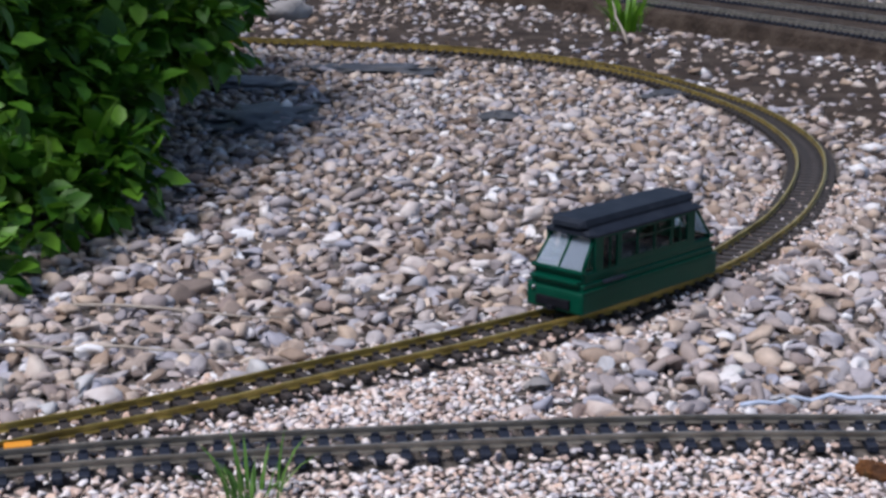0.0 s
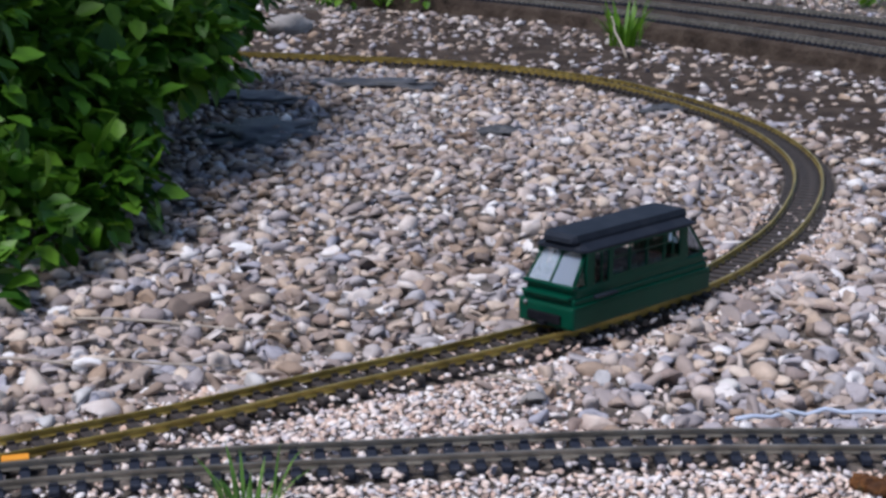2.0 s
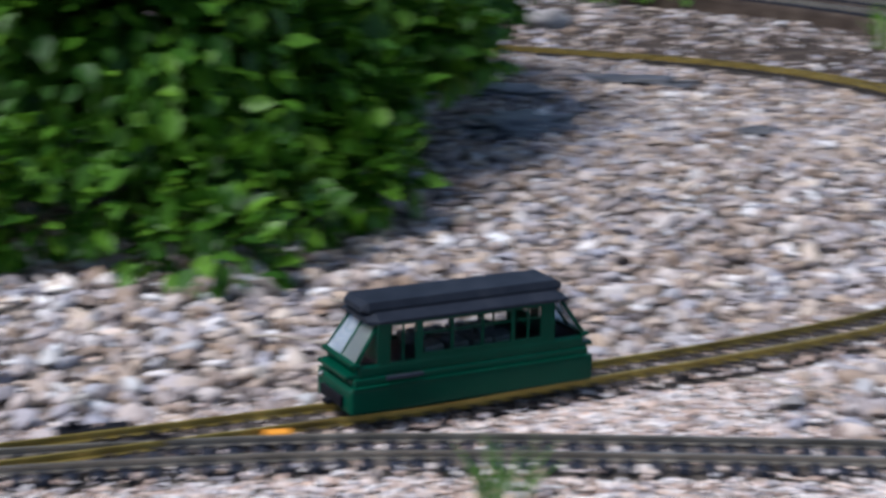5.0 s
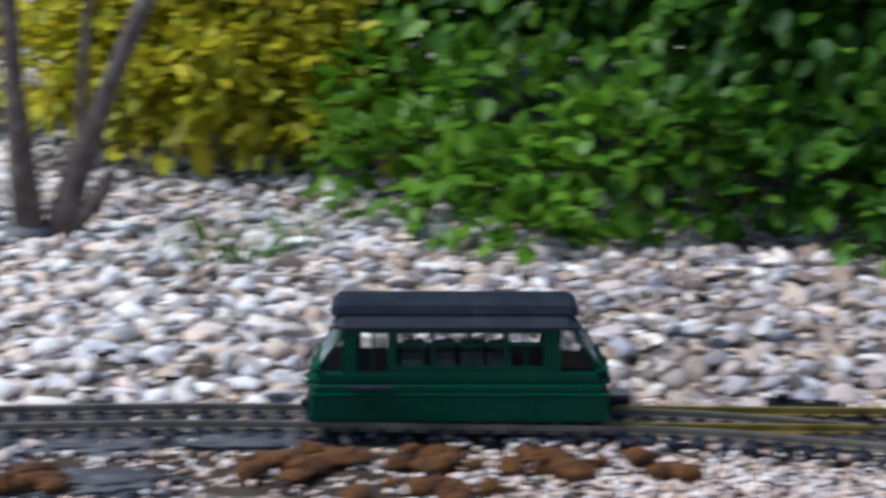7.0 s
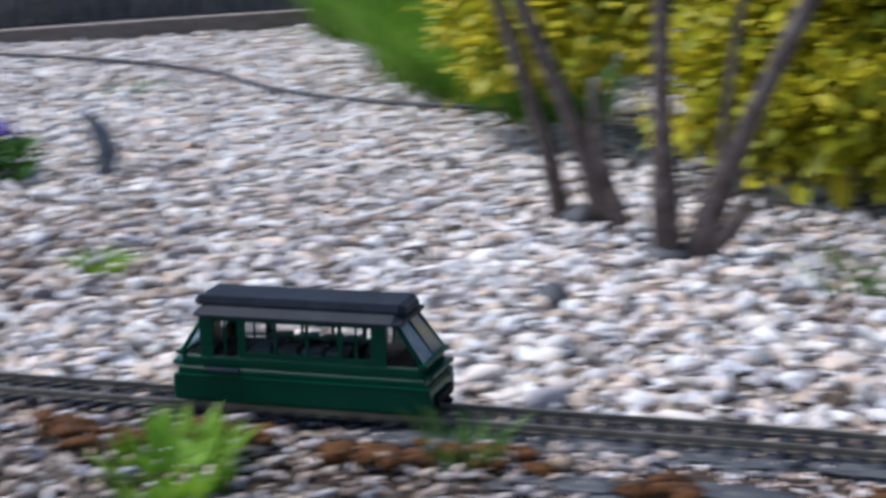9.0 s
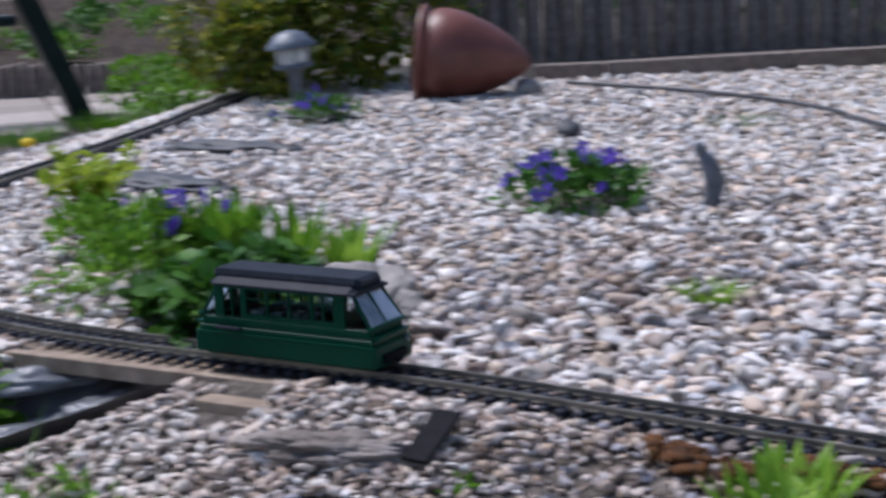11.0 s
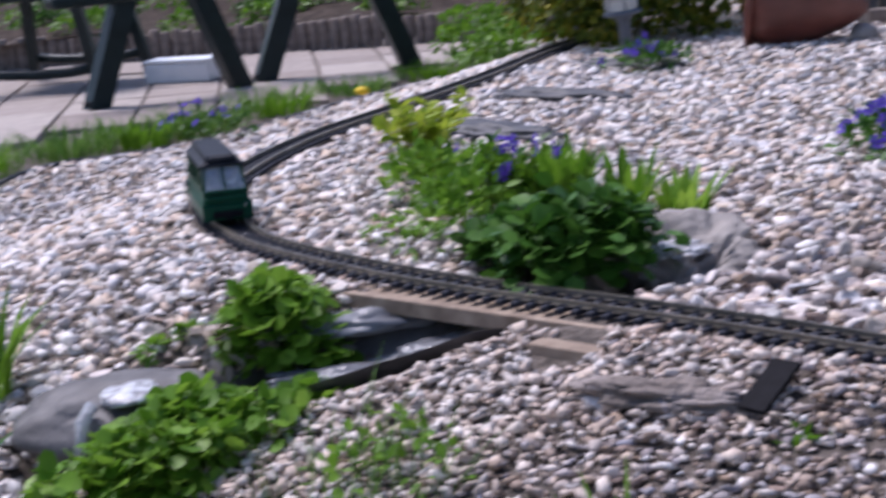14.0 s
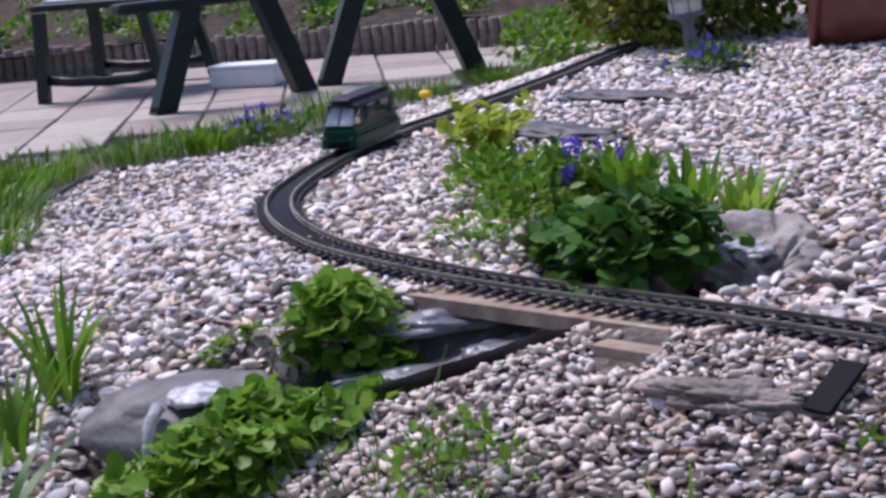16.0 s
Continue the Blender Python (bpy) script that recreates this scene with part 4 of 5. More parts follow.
def near_slabs():
    top, foot = Vector((-1.795, .482, -.006)), Vector((-1.757, .432, -.040))
    f = thing("slate_flap", "dark slate tile leaning on the gravel slope", "slate tile", foot, 0)
    d = (top - foot).normalized()
    side = Vector((.77, .64, 0))
    side = (side - d * side.dot(d)).normalized()
    m = Matrix((side, d, side.cross(d))).transposed().to_4x4()
    m.translation = (top - foot) / 2
    part("tile", box((.036, (top - foot).length + .008, .006), (0, 0, 0), .001), M_BLACK, f).matrix_local = m
    r = thing("rock_slab", "flat pale grey rock slab in the gravel slope", "rock", (-1.84, .37, ground_at(-1.84, .37)), 55)
    part("slab", lump((.115, .036, .020), (0, 0, .004), .55, 31, 5, 5), M_BROWNROCK, r)
    for k, (x, y, sx, sy) in enumerate(((-3.75, .42, .20, .07), (-4.25, .68, .22, .07), (-4.9, 1.0, .2, .06))):
        r = thing("rock_slab", "wet dark grey rock slab of the upper stream", "rock", (x, y, ground_at(x, y)), 35)
        part("slab", lump((sx, sy, .02), (0, 0, .008), .4, 41 + k, 4, 5), M_SLATE, r)
    for k, (x, y, sx, sy, tn) in enumerate(((-.34, 3.44, .11, .16, 0), (.15, 3.45, .05, .03, 0), (.52, 3.75, .05, .03, 30), (-.15, 4.20, .17, .07, -5), (-.42, 3.9, .12, .10, 0))):
        r = thing("slate_piece", "dark flat slate piece lying in gravel", "slate", (x, y, ground_at(x, y)), tn)
        part("slab", lump((sx, sy, .014), (0, 0, .006), .55, 51 + k, 4, 6), M_SLATE, r)
    for k, (x, y, sx, sy, m, lab) in enumerate(((-4.1, 1.52, .045, .035, M_SLATE, "smooth dark grey cobble on pale gravel"), (-5.0, 1.73, .05, .04, M_ROCK, "grey rock beside the clay urn"),
                                               (-.68, 5.45, .09, .07, M_WOOD, "pale brown rock beyond the loop track"), (-.46, 5.3, .11, .05, M_ROCK, "grey rock beyond the loop track"),
                                               (-2.34, .00, .030, .020, M_ROCK, "pale grey stone under the plank bridge"), (-2.36, .05, .026, .02, M_ROCK, "pale grey stone under the plank bridge"), (-2.33, -.05, .022, .018, M_ROCK, "pale grey stone under the plank bridge"), (-1.63, 1.36, .030, .024, M_SLATE, "dark grey stone on gravel"), (-2.0, 1.73, .035, .025, M_SLATE, "dark stone at the tree foot"), (-1.83, 1.71, .03, .02, M_SLATE, "dark stone at the tree foot"))):
        r = thing("rock", lab, "rock", (x, y, ground_at(x, y)), 20 * k)
        part("stone", lump((sx, sy, min(sx, sy) * .8), (0, 0, min(sx, sy) * .5), .22, 61 + k, 3, 2.5), m, r)


def figurine():
    bm = bmesh.new()
    for pts, rad in (([(0, 0, -.01), (0, 0, .02), (.006, 0, .05), (-.004, 0, .08), (-.018, 0, .105)], [.020, .017, .022, .018, .010]),
                     ([(-.018, 0, .10), (-.024, 0, .118), (-.030, 0, .124)], [.010, .011, .004])):
        t = tube(pts, rad, 10)
        me = bpy.data.meshes.new("tmp")
        t.to_mesh(me)
        t.free()
        bm.from_mesh(me)
        bpy.data.meshes.remove(me)
    ob = part("garden_statue", bm, M_FIGURE, None)
    ob.matrix_world = pose(-2.90, 1.345, ground_at(-2.9, 1.345), 0, 0, 80)
    tagged(ob, "small dark grey garden statue standing on gravel", "statue")


def moss(x, y, sx, sy, turn, seed):
    z = ground_at(x, y)
    m = thing("moss_cushion", "rusty brown moss cushion beside the track", "moss", (x, y, z), turn, group="moss cushions")
    r = random.Random(seed)
    for k in range(15):
        u, v = sx * r.uniform(-1, 1), sy * r.uniform(-1, 1)
        w = r.uniform(.006, .017)
        part("tuft", lump((w, w * r.uniform(.6, 1), r.uniform(.004, .009)), (u, v, .009), .5, seed + k, 2, 5), M_MOSS, m)


def twig(x, y, length, turn, seed, tilt=2, r=.0022):
    rr = random.Random(seed)
    t = thing("dry_twig", "pale dry twig lying on the gravel", "twig", (x, y, ground_at(x, y) + .012), turn, group="dry twigs")
    pts = [(length * (k / 5 - .5), rr.uniform(-.006, .006), .003 * math.sin(k) + tilt * .001 * k) for k in range(6)]
    part("stick", tube(pts, [r, r, r * .9, r * .8, r * .6, r * .4], 6), M_TWIG, t)


def liner_edge():
    """Loose dark liner and slate showing along the front of the track bed."""
    for k, (x, y, l) in enumerate(((-1.177, 1.03, .09), (-1.07, 1.10, .08), (-.955, 1.18, .08), (-1.00, 1.05, .06), (-1.30, .93, .07), (-1.12, .97, .08))):
        r = thing("liner_scrap", "dark slate scrap edging the track bed", "slate", (x, y, ground_at(x, y)), 34)
        part("slab", lump((l, .026, .008), (0, 0, .002), .6, 91 + k, 4, 6), M_SLATE, r)


def hoses():
    line = spline([(-5.10, 1.90), (-4.90, 2.00), (-4.67, 2.12), (-4.40, 2.21), (-4.02, 2.23), (-3.79, 2.19), (-3.44, 2.16), (-3.13, 2.23), (-2.9, 2.36)], .03)
    bm = tube([(x, y, ground_at(x, y) + .020) for x, y in line], .006, 8)
    tagged(part("garden_hose", bm, M_SLATE, None), "thin dark grey hose lying across the gravel", "hose")
    line = spline([(.34, 1.672), (.40, 1.69), (.45, 1.700), (.52, 1.69), (.64, 1.70), (.80, 1.72)], .02)
    bm = tube([(x, y, ground_at(x, y) + .016 + .003 * math.sin(9 * k)) for k, (x, y) in enumerate(line)], .0026, 6)
    tagged(part("cable", bm, M_PALEBLUE, None), "thin pale blue cable lying on gravel", "cable")


def dandelion(x, y):
    z = ground_at(x, y)
    f = thing("dandelion", "single yellow dandelion flower in gravel", "flower", (x, y, z))
    part("stalk", tube([(0, 0, 0), (.004, .003, .04), (.002, .006, .07)], .002, 6), M_STEM, f)
    part("head", lump((.020, .020, .012), (.002, .006, .074), .3, 4, 2, 6), M_FLOWER, f)
    part("leaf", tube([(0, 0, .002), (.02, -.02, .018), (.045, -.03, .010)], [.004, .006, .001], 5), M_STEM, f)


def gravel_edging():
    line = spline(list(zip(EDGE_X[1:9], EDGE_Y[1:9])), .04)
    bm = tube([(x, y - .01, ground_at(x, y) + .004) for x, y in line], .008, 6)
    tagged(part("edging_strip", bm, M_SLATE, None), "thin dark plastic edging strip along the gravel", "edging", kind="structure")


M_PALEBLUE = material("pale_blue_cable", [(0.42, 0.48, 0.62), (0.55, 0.60, 0.70)], 0.5, scale=60, bump=0.1)
M_FLOWER = material("yellow_petal", [(0.75, 0.48, 0.01), (0.85, 0.60, 0.02)], 0.7, scale=200, bump=0.6)
EDGE_X, EDGE_Y = [-7.5, -6.75, -5.75, -5.4, -5.2, -4.4, -3.85, -3.0, -2.0, 3], [1.0, .55, -.14, -.46, -.78, -.93, -1.0, -1.15, -1.2, -1.2]
hoses()
dandelion(-4.70, .19)
gravel_edging()
liner_edge()
urn()
solar_lamp()
violets(-3.06, 1.13, .145, .115, 900, 36, 3)
violets(-4.78, 1.01, .13, .10, 380, 14, 4, "small violet clump beside the garden lamp")
violets(-2.94, .33, .11, .16, 120, 14, 5, "violets among broad leaves near the stream")
violets(-5.62, -.28, .16, .13, 260, 16, 6, "violet clump at the edge of the patio")
stone_basin()
stream()
waterfall()
bridge()
near_slabs()
figurine()


def earth_bank():
    """Bare dark earth on the viewer's side of the main line, between turnout and slate."""
    line = main_line[(main_line[:, 0] < -.50) & (main_line[:, 0] > -1.72)][::4]
    tan = np.gradient(line, axis=0)
    tan /= np.linalg.norm(tan, axis=1, keepdims=True)
    bm = bmesh.new()
    rows = []
    for k, (x, y) in enumerate(line):
        u = k / (len(line) - 1)
        wide = .03 + .08 * min(1, 6 * u, 6 * (1 - u)) + .03 * noise.noise(Vector((x * 9, y * 9, 2)))
        n = np.array([-tan[k, 1], tan[k, 0]])
        row = []
        for j in range(9):
            q = line[k] + n * (.046 + wide * j / 8)
            lift = (.002 + .004 * noise.noise(Vector((q[0] * 30, q[1] * 30, 0)))) if j < 8 else -.006
            row.append(bm.verts.new((q[0], q[1], ground_at(q[0], q[1]) + lift)))
        rows.append(row)
    for r0, r1 in zip(rows, rows[1:]):
        for j in range(8):
            bm.faces.new((r0[j], r0[j + 1], r1[j + 1], r1[j]))
    bmesh.ops.recalc_face_normals(bm, faces=bm.faces)
    smooth_all(bm)
    tagged(part("earth_bank", bm, M_EARTH, None), "bare dark earth along the front of the track", "earth", kind="structure")


earth_bank()
for k, (s_, o, sx, sy) in enumerate(((-.68, .090, .08, .026), (-.76, .10, .07, .03), (-.86, .085, .07, .022), (-.93, .11, .05, .024), (-1.13, .12, .03, .02), 
                                     (-1.28, .085, .07, .024), (-1.36, .095, .06, .026), (-1.50, .075, .05, .018), (-1.60, .10, .04, .02), (-1.65, .085, .045, .022), 
                                     (-.82, .16, .06, .02), (.46, .105, .03, .012))):
    j = int(np.argmin(np.abs(main_line[:, 0] - s_)))
    d = main_line[min(j + 3, len(main_line) - 1)] - main_line[j - 3]
    d /= np.linalg.norm(d)
    moss(main_line[j, 0] - d[1] * o, main_line[j, 1] + d[0] * o, sx, sy, math.degrees(math.atan2(d[1], d[0])), k + 70)
for k, q in enumerate(((-.16, 2.08, .06, -60), (-.30, 1.86, .22, -8), (.13, 1.80, .09, -30), (-.42, 1.86, .12, -18), (-.82, 1.72, .22, -40), (-1.2, 1.62, .16, 10), (-.28, 2.02, .3, -15), (-1.02, 1.80, .1, -40))):
    twig(*q, k)
twig(.505, 4.72, .16, 100, 31, 20, .004)
bush("clover_clump", "round clump of fresh green lobed leaves by the bridge", [(-2.40, .375, -.01, .115, .105), (-2.34, .325, -.01, .090, .090), (-2.46, .28, -.02, .080, .070)], 1500, .031, M_DARKLEAF, 21, stems=5, category="plant", shape=ROUND, stem_r=.002, droop=.25, thick=.5)
bush("clover_clump", "round clump of light green leaves below the track", [(-2.37, -.075, -.065, .078, .080), (-2.34, -.02, -.085, .05, .05)], 820, .026, M_COVER, 22, stems=4, low=-.25, category="plant", shape=ROUND, stem_r=.002, droop=.2, thick=.5)
bush("ground_cover", "low green lobed foliage spreading in front of the stream", [(-2.06, -.22, -.14, .10, .065), (-2.10, -.11, -.14, .09, .065), (-2.00, -.30, -.15, .075, .05), (-2.16, -.03, -.13, .06, .05), (-2.12, -.19, -.11, .06, .05)], 1700, .025, M_COVER, 23, stems=6, low=-.3, category="plant",
     shape=ROUND, stem_r=.002, droop=.15, thick=.6)
bush("small_plant", "small green weed below the gravel slope", [(-2.46, -.20, -.09, .030, .03), (-2.42, -.25, -.09, .02, .02)], 130, .018, M_COVER, 43, stems=2, low=-.3, category="plant", stem_r=.0015)
bush("broad_leaf_plant", "violet plant of small green leaves near the stream", [(-3.04, .22, .0, .085, .085), (-2.93, .31, .0, .09, .095), (-2.82, .25, .0, .075, .065), (-2.72, .22, .0, .05, .04), (-2.88, .42, .0, .07, .075)], 1250, .025, M_COVER, 24, stems=5, category="plant", stem_r=.002, droop=-.1, thick=.6)
for k, (x, y, rad, h, n) in enumerate(((-2.66, .585, .035, .095, 30), (-2.76, .51, .045, .12, 34), (-2.86, .43, .045, .135, 34), (-2.96, .38, .04, .12, 26))):
    tuft("upright_leaves", "upright green strap leaves beside the rock basin", x, y, rad, h, n, M_LIGHTLEAF if k else M_FRESH, 29 + 40 * k, .019, .55)
M_FERN = leaf_material("fern_leaf", [(0.24, 0.36, 0.03), (0.36, 0.46, 0.04), (0.45, 0.50, 0.06)])


def fern(x, y, fronds, length, seed):
    z = ground_at(x, y)
    t = thing("yellow_fern", "bright yellow-green feathery fern on gravel", "fern", (x, y, z))
    r = random.Random(seed)
    for k in range(fronds):
        a, tall, lean = k * 2.4 + r.uniform(-.4, .4), length * r.uniform(.7, 1.1), r.uniform(.25, .8)
        arc = [Vector((math.cos(a) * tall * lean * u * u, math.sin(a) * tall * lean * u * u, tall * (u - .3 * lean * u * u))) for u in (j / 12 for j in range(13))]
        f = part("frond", tube(arc, [.0018 - .0001 * j for j in range(13)], 4), M_STEM, t)
        side = Vector((-math.sin(a), math.cos(a), 0))
        at = np.array([list(p) for p in arc[2:] for _ in range(4)])
        out = np.array([list(side * q + Vector((0, 0, .35))) for _ in arc[2:] for q in (-1, 1, -.9, .9)])
        lf = new("leaflets", leaf_mesh("leaflets", at, out, length * .20, M_FERN, LEAF, .0, seed + k))
        lf.parent = f


fern(-3.30, .24, 11, .17, 25)
bush("small_plant", "small grey-green weeds at the track edge", [(-2.66, .12, .0, .05, .035), (-2.58, .16, .0, .04, .03)], 150, .018, M_COVER, 44, stems=2, category="plant", stem_r=.0015)
bush("conifer_shrub", "dense olive green conifer shrub behind the urn", [(-5.62, 1.22, .12, .22, .30), (-5.80, 1.50, .2, .30, .4), (-5.9, 1.02, .2, .26, .4), (-6.2, 1.4, .5, .4, .4), (-5.55, .98, .10, .16, .20)], 15000, .038, leaf_material("conifer_leaf", [(0.05, 0.10, 0.010), (0.13, 0.17, 0.015), (0.30, 0.28, 0.03)]), 26, stems=6)
bush("small_plant", "small yellow-green plant beyond the loop track", [(-.05, 6.15, .06, .16, .12), (-.32, 6.2, .05, .12, .1)], 420, .04, M_LIGHTLEAF, 27, stems=3, category="plant", stem_r=.002)
bush("small_plant", "green leafy plants behind the siding tracks", [(1.25, 6.7, .06, .25, .16), (1.75, 6.2, .06, .25, .16), (2.1, 5.5, .06, .22, .16)], 900, .05, M_LIGHTLEAF, 28, stems=4, category="plant", stem_r=.002)
tuft("small_plant", "light green upright leafy plant in front of the track", -1.43, .705, .060, .048, 110, M_FRESH, 31, .012, .6)
tuft("grass_tuft", "small green grass tuft in gravel", -2.19, 1.0, .035, .04, 150, M_FRESH, 32, .003, .9, "grass")
tuft("grass_tuft", "small green weed tuft in gravel", -4.05, 1.98, .10, .03, 140, M_BLADE, 33, .004, .9, "grass")
tuft("grass_tuft", "small green weed tuft in gravel", -1.42, 1.74, .10, .05, 120, M_BLADE, 34, .005, .9, "grass")
tuft("grass_tuft", "fine green weeds in front of the gravel slope", -1.86, -.04, .10, .13, 45, M_BLADE, 35, .0022, .5, "grass")
tuft("grass_tuft", "fine green weeds in front of the gravel slope", -1.80, .06, .07, .10, 35, M_BLADE, 36, .0025, .6, "grass")
tuft("iris_leaves", "tall green sword-shaped leaves in front of gravel", -2.47, -.49, .03, .18, 24, M_LIGHTLEAF, 37, .012, .5)
tuft("iris_leaves", "tall green sword-shaped leaves in front of gravel", -2.33, -.54, .035, .16, 22, M_LIGHTLEAF, 38, .011, .8)
tuft("iris_leaves", "tall green sword-shaped leaves in front of gravel", -2.05, -.53, .05, .14, 22, M_DARKLEAF, 45, .016, 1.5)
bush("leafy_weed", "tall sparse green and brown weeds before the stream", [(-1.88, .0, -.14, .06, .09), (-1.94, .06, -.12, .05, .08), (-1.84, .09, -.12, .05, .08)], 200, .020, M_COVER, 46, stems=9, low=-.3, category="plant", stem_r=.0012, thick=.9)
bush("leafy_weed", "small light green weed in the stony slope", [(-1.69, .475, -.09, .04, .04)], 90, .020, M_LIGHTLEAF, 47, stems=3, low=-.3, category="plant", stem_r=.0012, thick=.9)
bush("red_stem_plant", "small russet-leaved plant beside the stream", [(-2.30, -.16, -.06, .022, .05)], 26, .030, M_TWIG, 48, stems=5, low=-.3, category="plant", stem_r=.0022, thick=.9)
tuft("grass_tuft", "green blades between track and shrub", -1.52, .24, .06, .10, 60, M_LIGHTLEAF, 39, .006, .6, "grass")
tuft("grass_tuft", "small weeds at the track edge", -1.25, .93, .04, .05, 60, M_BLADE, 40, .004, .6, "grass")
tuft("grass_tuft", "small weeds at the track edge", -.13, 1.45, .03, .06, 30, M_BLADE, 41, .004, .6, "grass")
tuft("grass_tuft", "small weeds by the siding bank", .55, 5.0, .05, .14, 40, M_LIGHTLEAF, 42, .012, .6, "grass")
# ---- patio, edging and garden chairs ----
PATIO_Z = -.205


def patio():
    p = thing("patio", "sand-coloured stone paving slabs with weedy joints", "patio", kind="structure")
    r = random.Random(3)
    cache = {}
    y = -3.2
    while y < 1.6:
        d = r.choice((.30, .36, .42))
        x = -9.6 + r.uniform(0, .3)
        while x < -4.6:
            w = r.choice((.30, .42, .54))
            cx, cy = x + w / 2, y + d / 2
            edge = np.interp(cy, [-3.2, -1.0, -.45, -.1, .55, 1.6], [-4.9, -5.75, -6.0, -6.25, -7.0, -8.2])
            if cx < edge:
                if (w, d) not in cache:
                    b = box((w - .012, d - .012, .04), (0, 0, -.02), .004, segments=1)
                    me = bpy.data.meshes.new("paving_slab")
                    b.to_mesh(me)
                    b.free()
                    me.materials.append(M_PAVER)
                    cache[(w, d)] = me
                o = new("paving_slab", cache[(w, d)])
                o.parent = p
                o.matrix_local = pose(cx, cy, PATIO_Z + r.uniform(-.003, .003), r.uniform(-.4, .4), r.uniform(-.4, .4), r.uniform(-.8, .8))
            x += w
        y += d


def palisade(name, label, points, height, radius, seed, z):
    t = thing(name, label, "palisade", kind="structure")
    r = random.Random(seed)
    line = spline(points, 0.005)
    s = np.r_[0, np.cumsum(np.linalg.norm(np.diff(line, axis=0), axis=1))]
    for a in np.arange(0, s[-1], radius * 2.05):
        x, y = np.interp(a, s, line[:, 0]), np.interp(a, s, line[:, 1])
        h = height * r.uniform(.88, 1.1)
        q = radius * r.uniform(.92, 1.05)
        part("log", lathe([(q, -.10), (q, h - .006), (q * .85, h), (0, h)], 10), M_LOG, t).matrix_local = pose(x, y, z, r.uniform(-2, 2), r.uniform(-2, 2), r.uniform(0, 360))


def raised_bed():
    bm = bmesh.new()
    bmesh.ops.create_grid(bm, x_segments=40, y_segments=40, size=1)
    for v in bm.verts:
        x, y = v.co.x * 5.0 - 13.7, v.co.y * 6 - .6
        v.co = Vector((x, y, -.10 + .05 * noise.noise(Vector((x * 2, y * 2, 0))) + .06 * noise.noise(Vector((x * 6, y * 6, 3)))))
    smooth_all(bm)
    ob = part("raised_bed", bm, M_EARTH, None)
    tagged(ob, "brown earth of the raised bed behind the palisade", "flower bed", kind="structure")
    r = np.random.RandomState(12)
    for k in range(44):
        x, y = -8.9 - 5.0 * r.uniform() ** 1.3, r.uniform(-3, 1.9)
        bush("bed_plant", "low green weed clump in the raised earth bed", [(x, y, -.08, r.uniform(.10, .22), r.uniform(.06, .16))], 150, .045, M_DARKLEAF if k % 2 else M_LIGHTLEAF, 100 + k, stems=0, low=-.3, category="plant")


def trestle():
    """An A-shaped folding stand; x runs across it between its two feet, the legs meeting above."""
    c = thing("garden_trestle", "dark green plastic A-shaped folding garden stand on the patio", "garden furniture", group="garden stands")
    for s in (-1, 1):
        part("leg", prism([[(s * (.325 - .40 * h) + dx, dy, h) for dx, dy in ((-.046, -.034), (.046, -.034), (.046, .034), (-.046, .034))] for h in (0, .25, .50, .72)]), M_CHAIR, c)
        part("foot", box((.085, .060, .03), (s * .325, 0, .015), .008), M_BLACK, c)
    part("cross_bar", box((.56, .09, .045), (-.20, 0, .415), .018, segments=3), M_CHAIR, c)
    part("hinge", lathe([(0, .032), (.020, .032), (.024, .026), (.024, -.03), (0, -.03)], 14), M_CHAIR, c).matrix_local = pose(.155, 0, .415, 90)
    return c


def garden_seat():
    """A low seat on four splayed legs with rails between their feet; x is across it."""
    c = thing("garden_stool", "dark blue-green plastic garden stool with white sky sheen on the patio", "stool", group="garden stands")
    w, d, h = .28, .33, .39
    for y in (-1, 1):
        for x in (-1, 1):
            lean = -.06 if y < 0 else .13
            part("leg", prism([[(x * (w - .05 * u) + dx, y * d - lean * u * 1.0 * y + dy, h * u) for dx, dy in ((-.024, -.022), (.024, -.022), (.024, .022), (-.024, .022))] for u in (0, .5, 1)]), M_CHAIR, c)
        part("rail", tube([(-w, y * d, .10), (-w / 2, y * d, .085), (0, y * d, .082), (w / 2, y * d, .085), (w, y * d, .10)], .021, 8), M_CHAIR, c)
    part("seat", box((.64, .56, .035), (0, 0, h + .015), .014, segments=3), M_CHAIR, c)
    # white plate added on the dark seat in place of reflected sky
    part("seat_top", box((.56, .46, .012), (0, 0, h + .038), .005), M_WHITE, c, "white plate standing in for sky reflected on the seat")
    return c


def seating():
    c = trestle()
    c.matrix_world = pose(-6.85, -.45, PATIO_Z, 0, 0, 122)
    copy_thing(c, pose(-7.24, .24, PATIO_Z, 0, 0, 104))
    garden_seat().matrix_world = pose(-7.72, -.95, PATIO_Z, 0, 0, 75)
    w = thing("white_box", "small white plastic box lying on the patio", "box", (-7.45, -.42, PATIO_Z), 70)
    part("body", box((.30, .16, .085), (0, 0, .0425), .012), M_WHITE, w)
    part("lid", box((.31, .17, .014), (0, 0, .092), .005), M_WHITE, w)


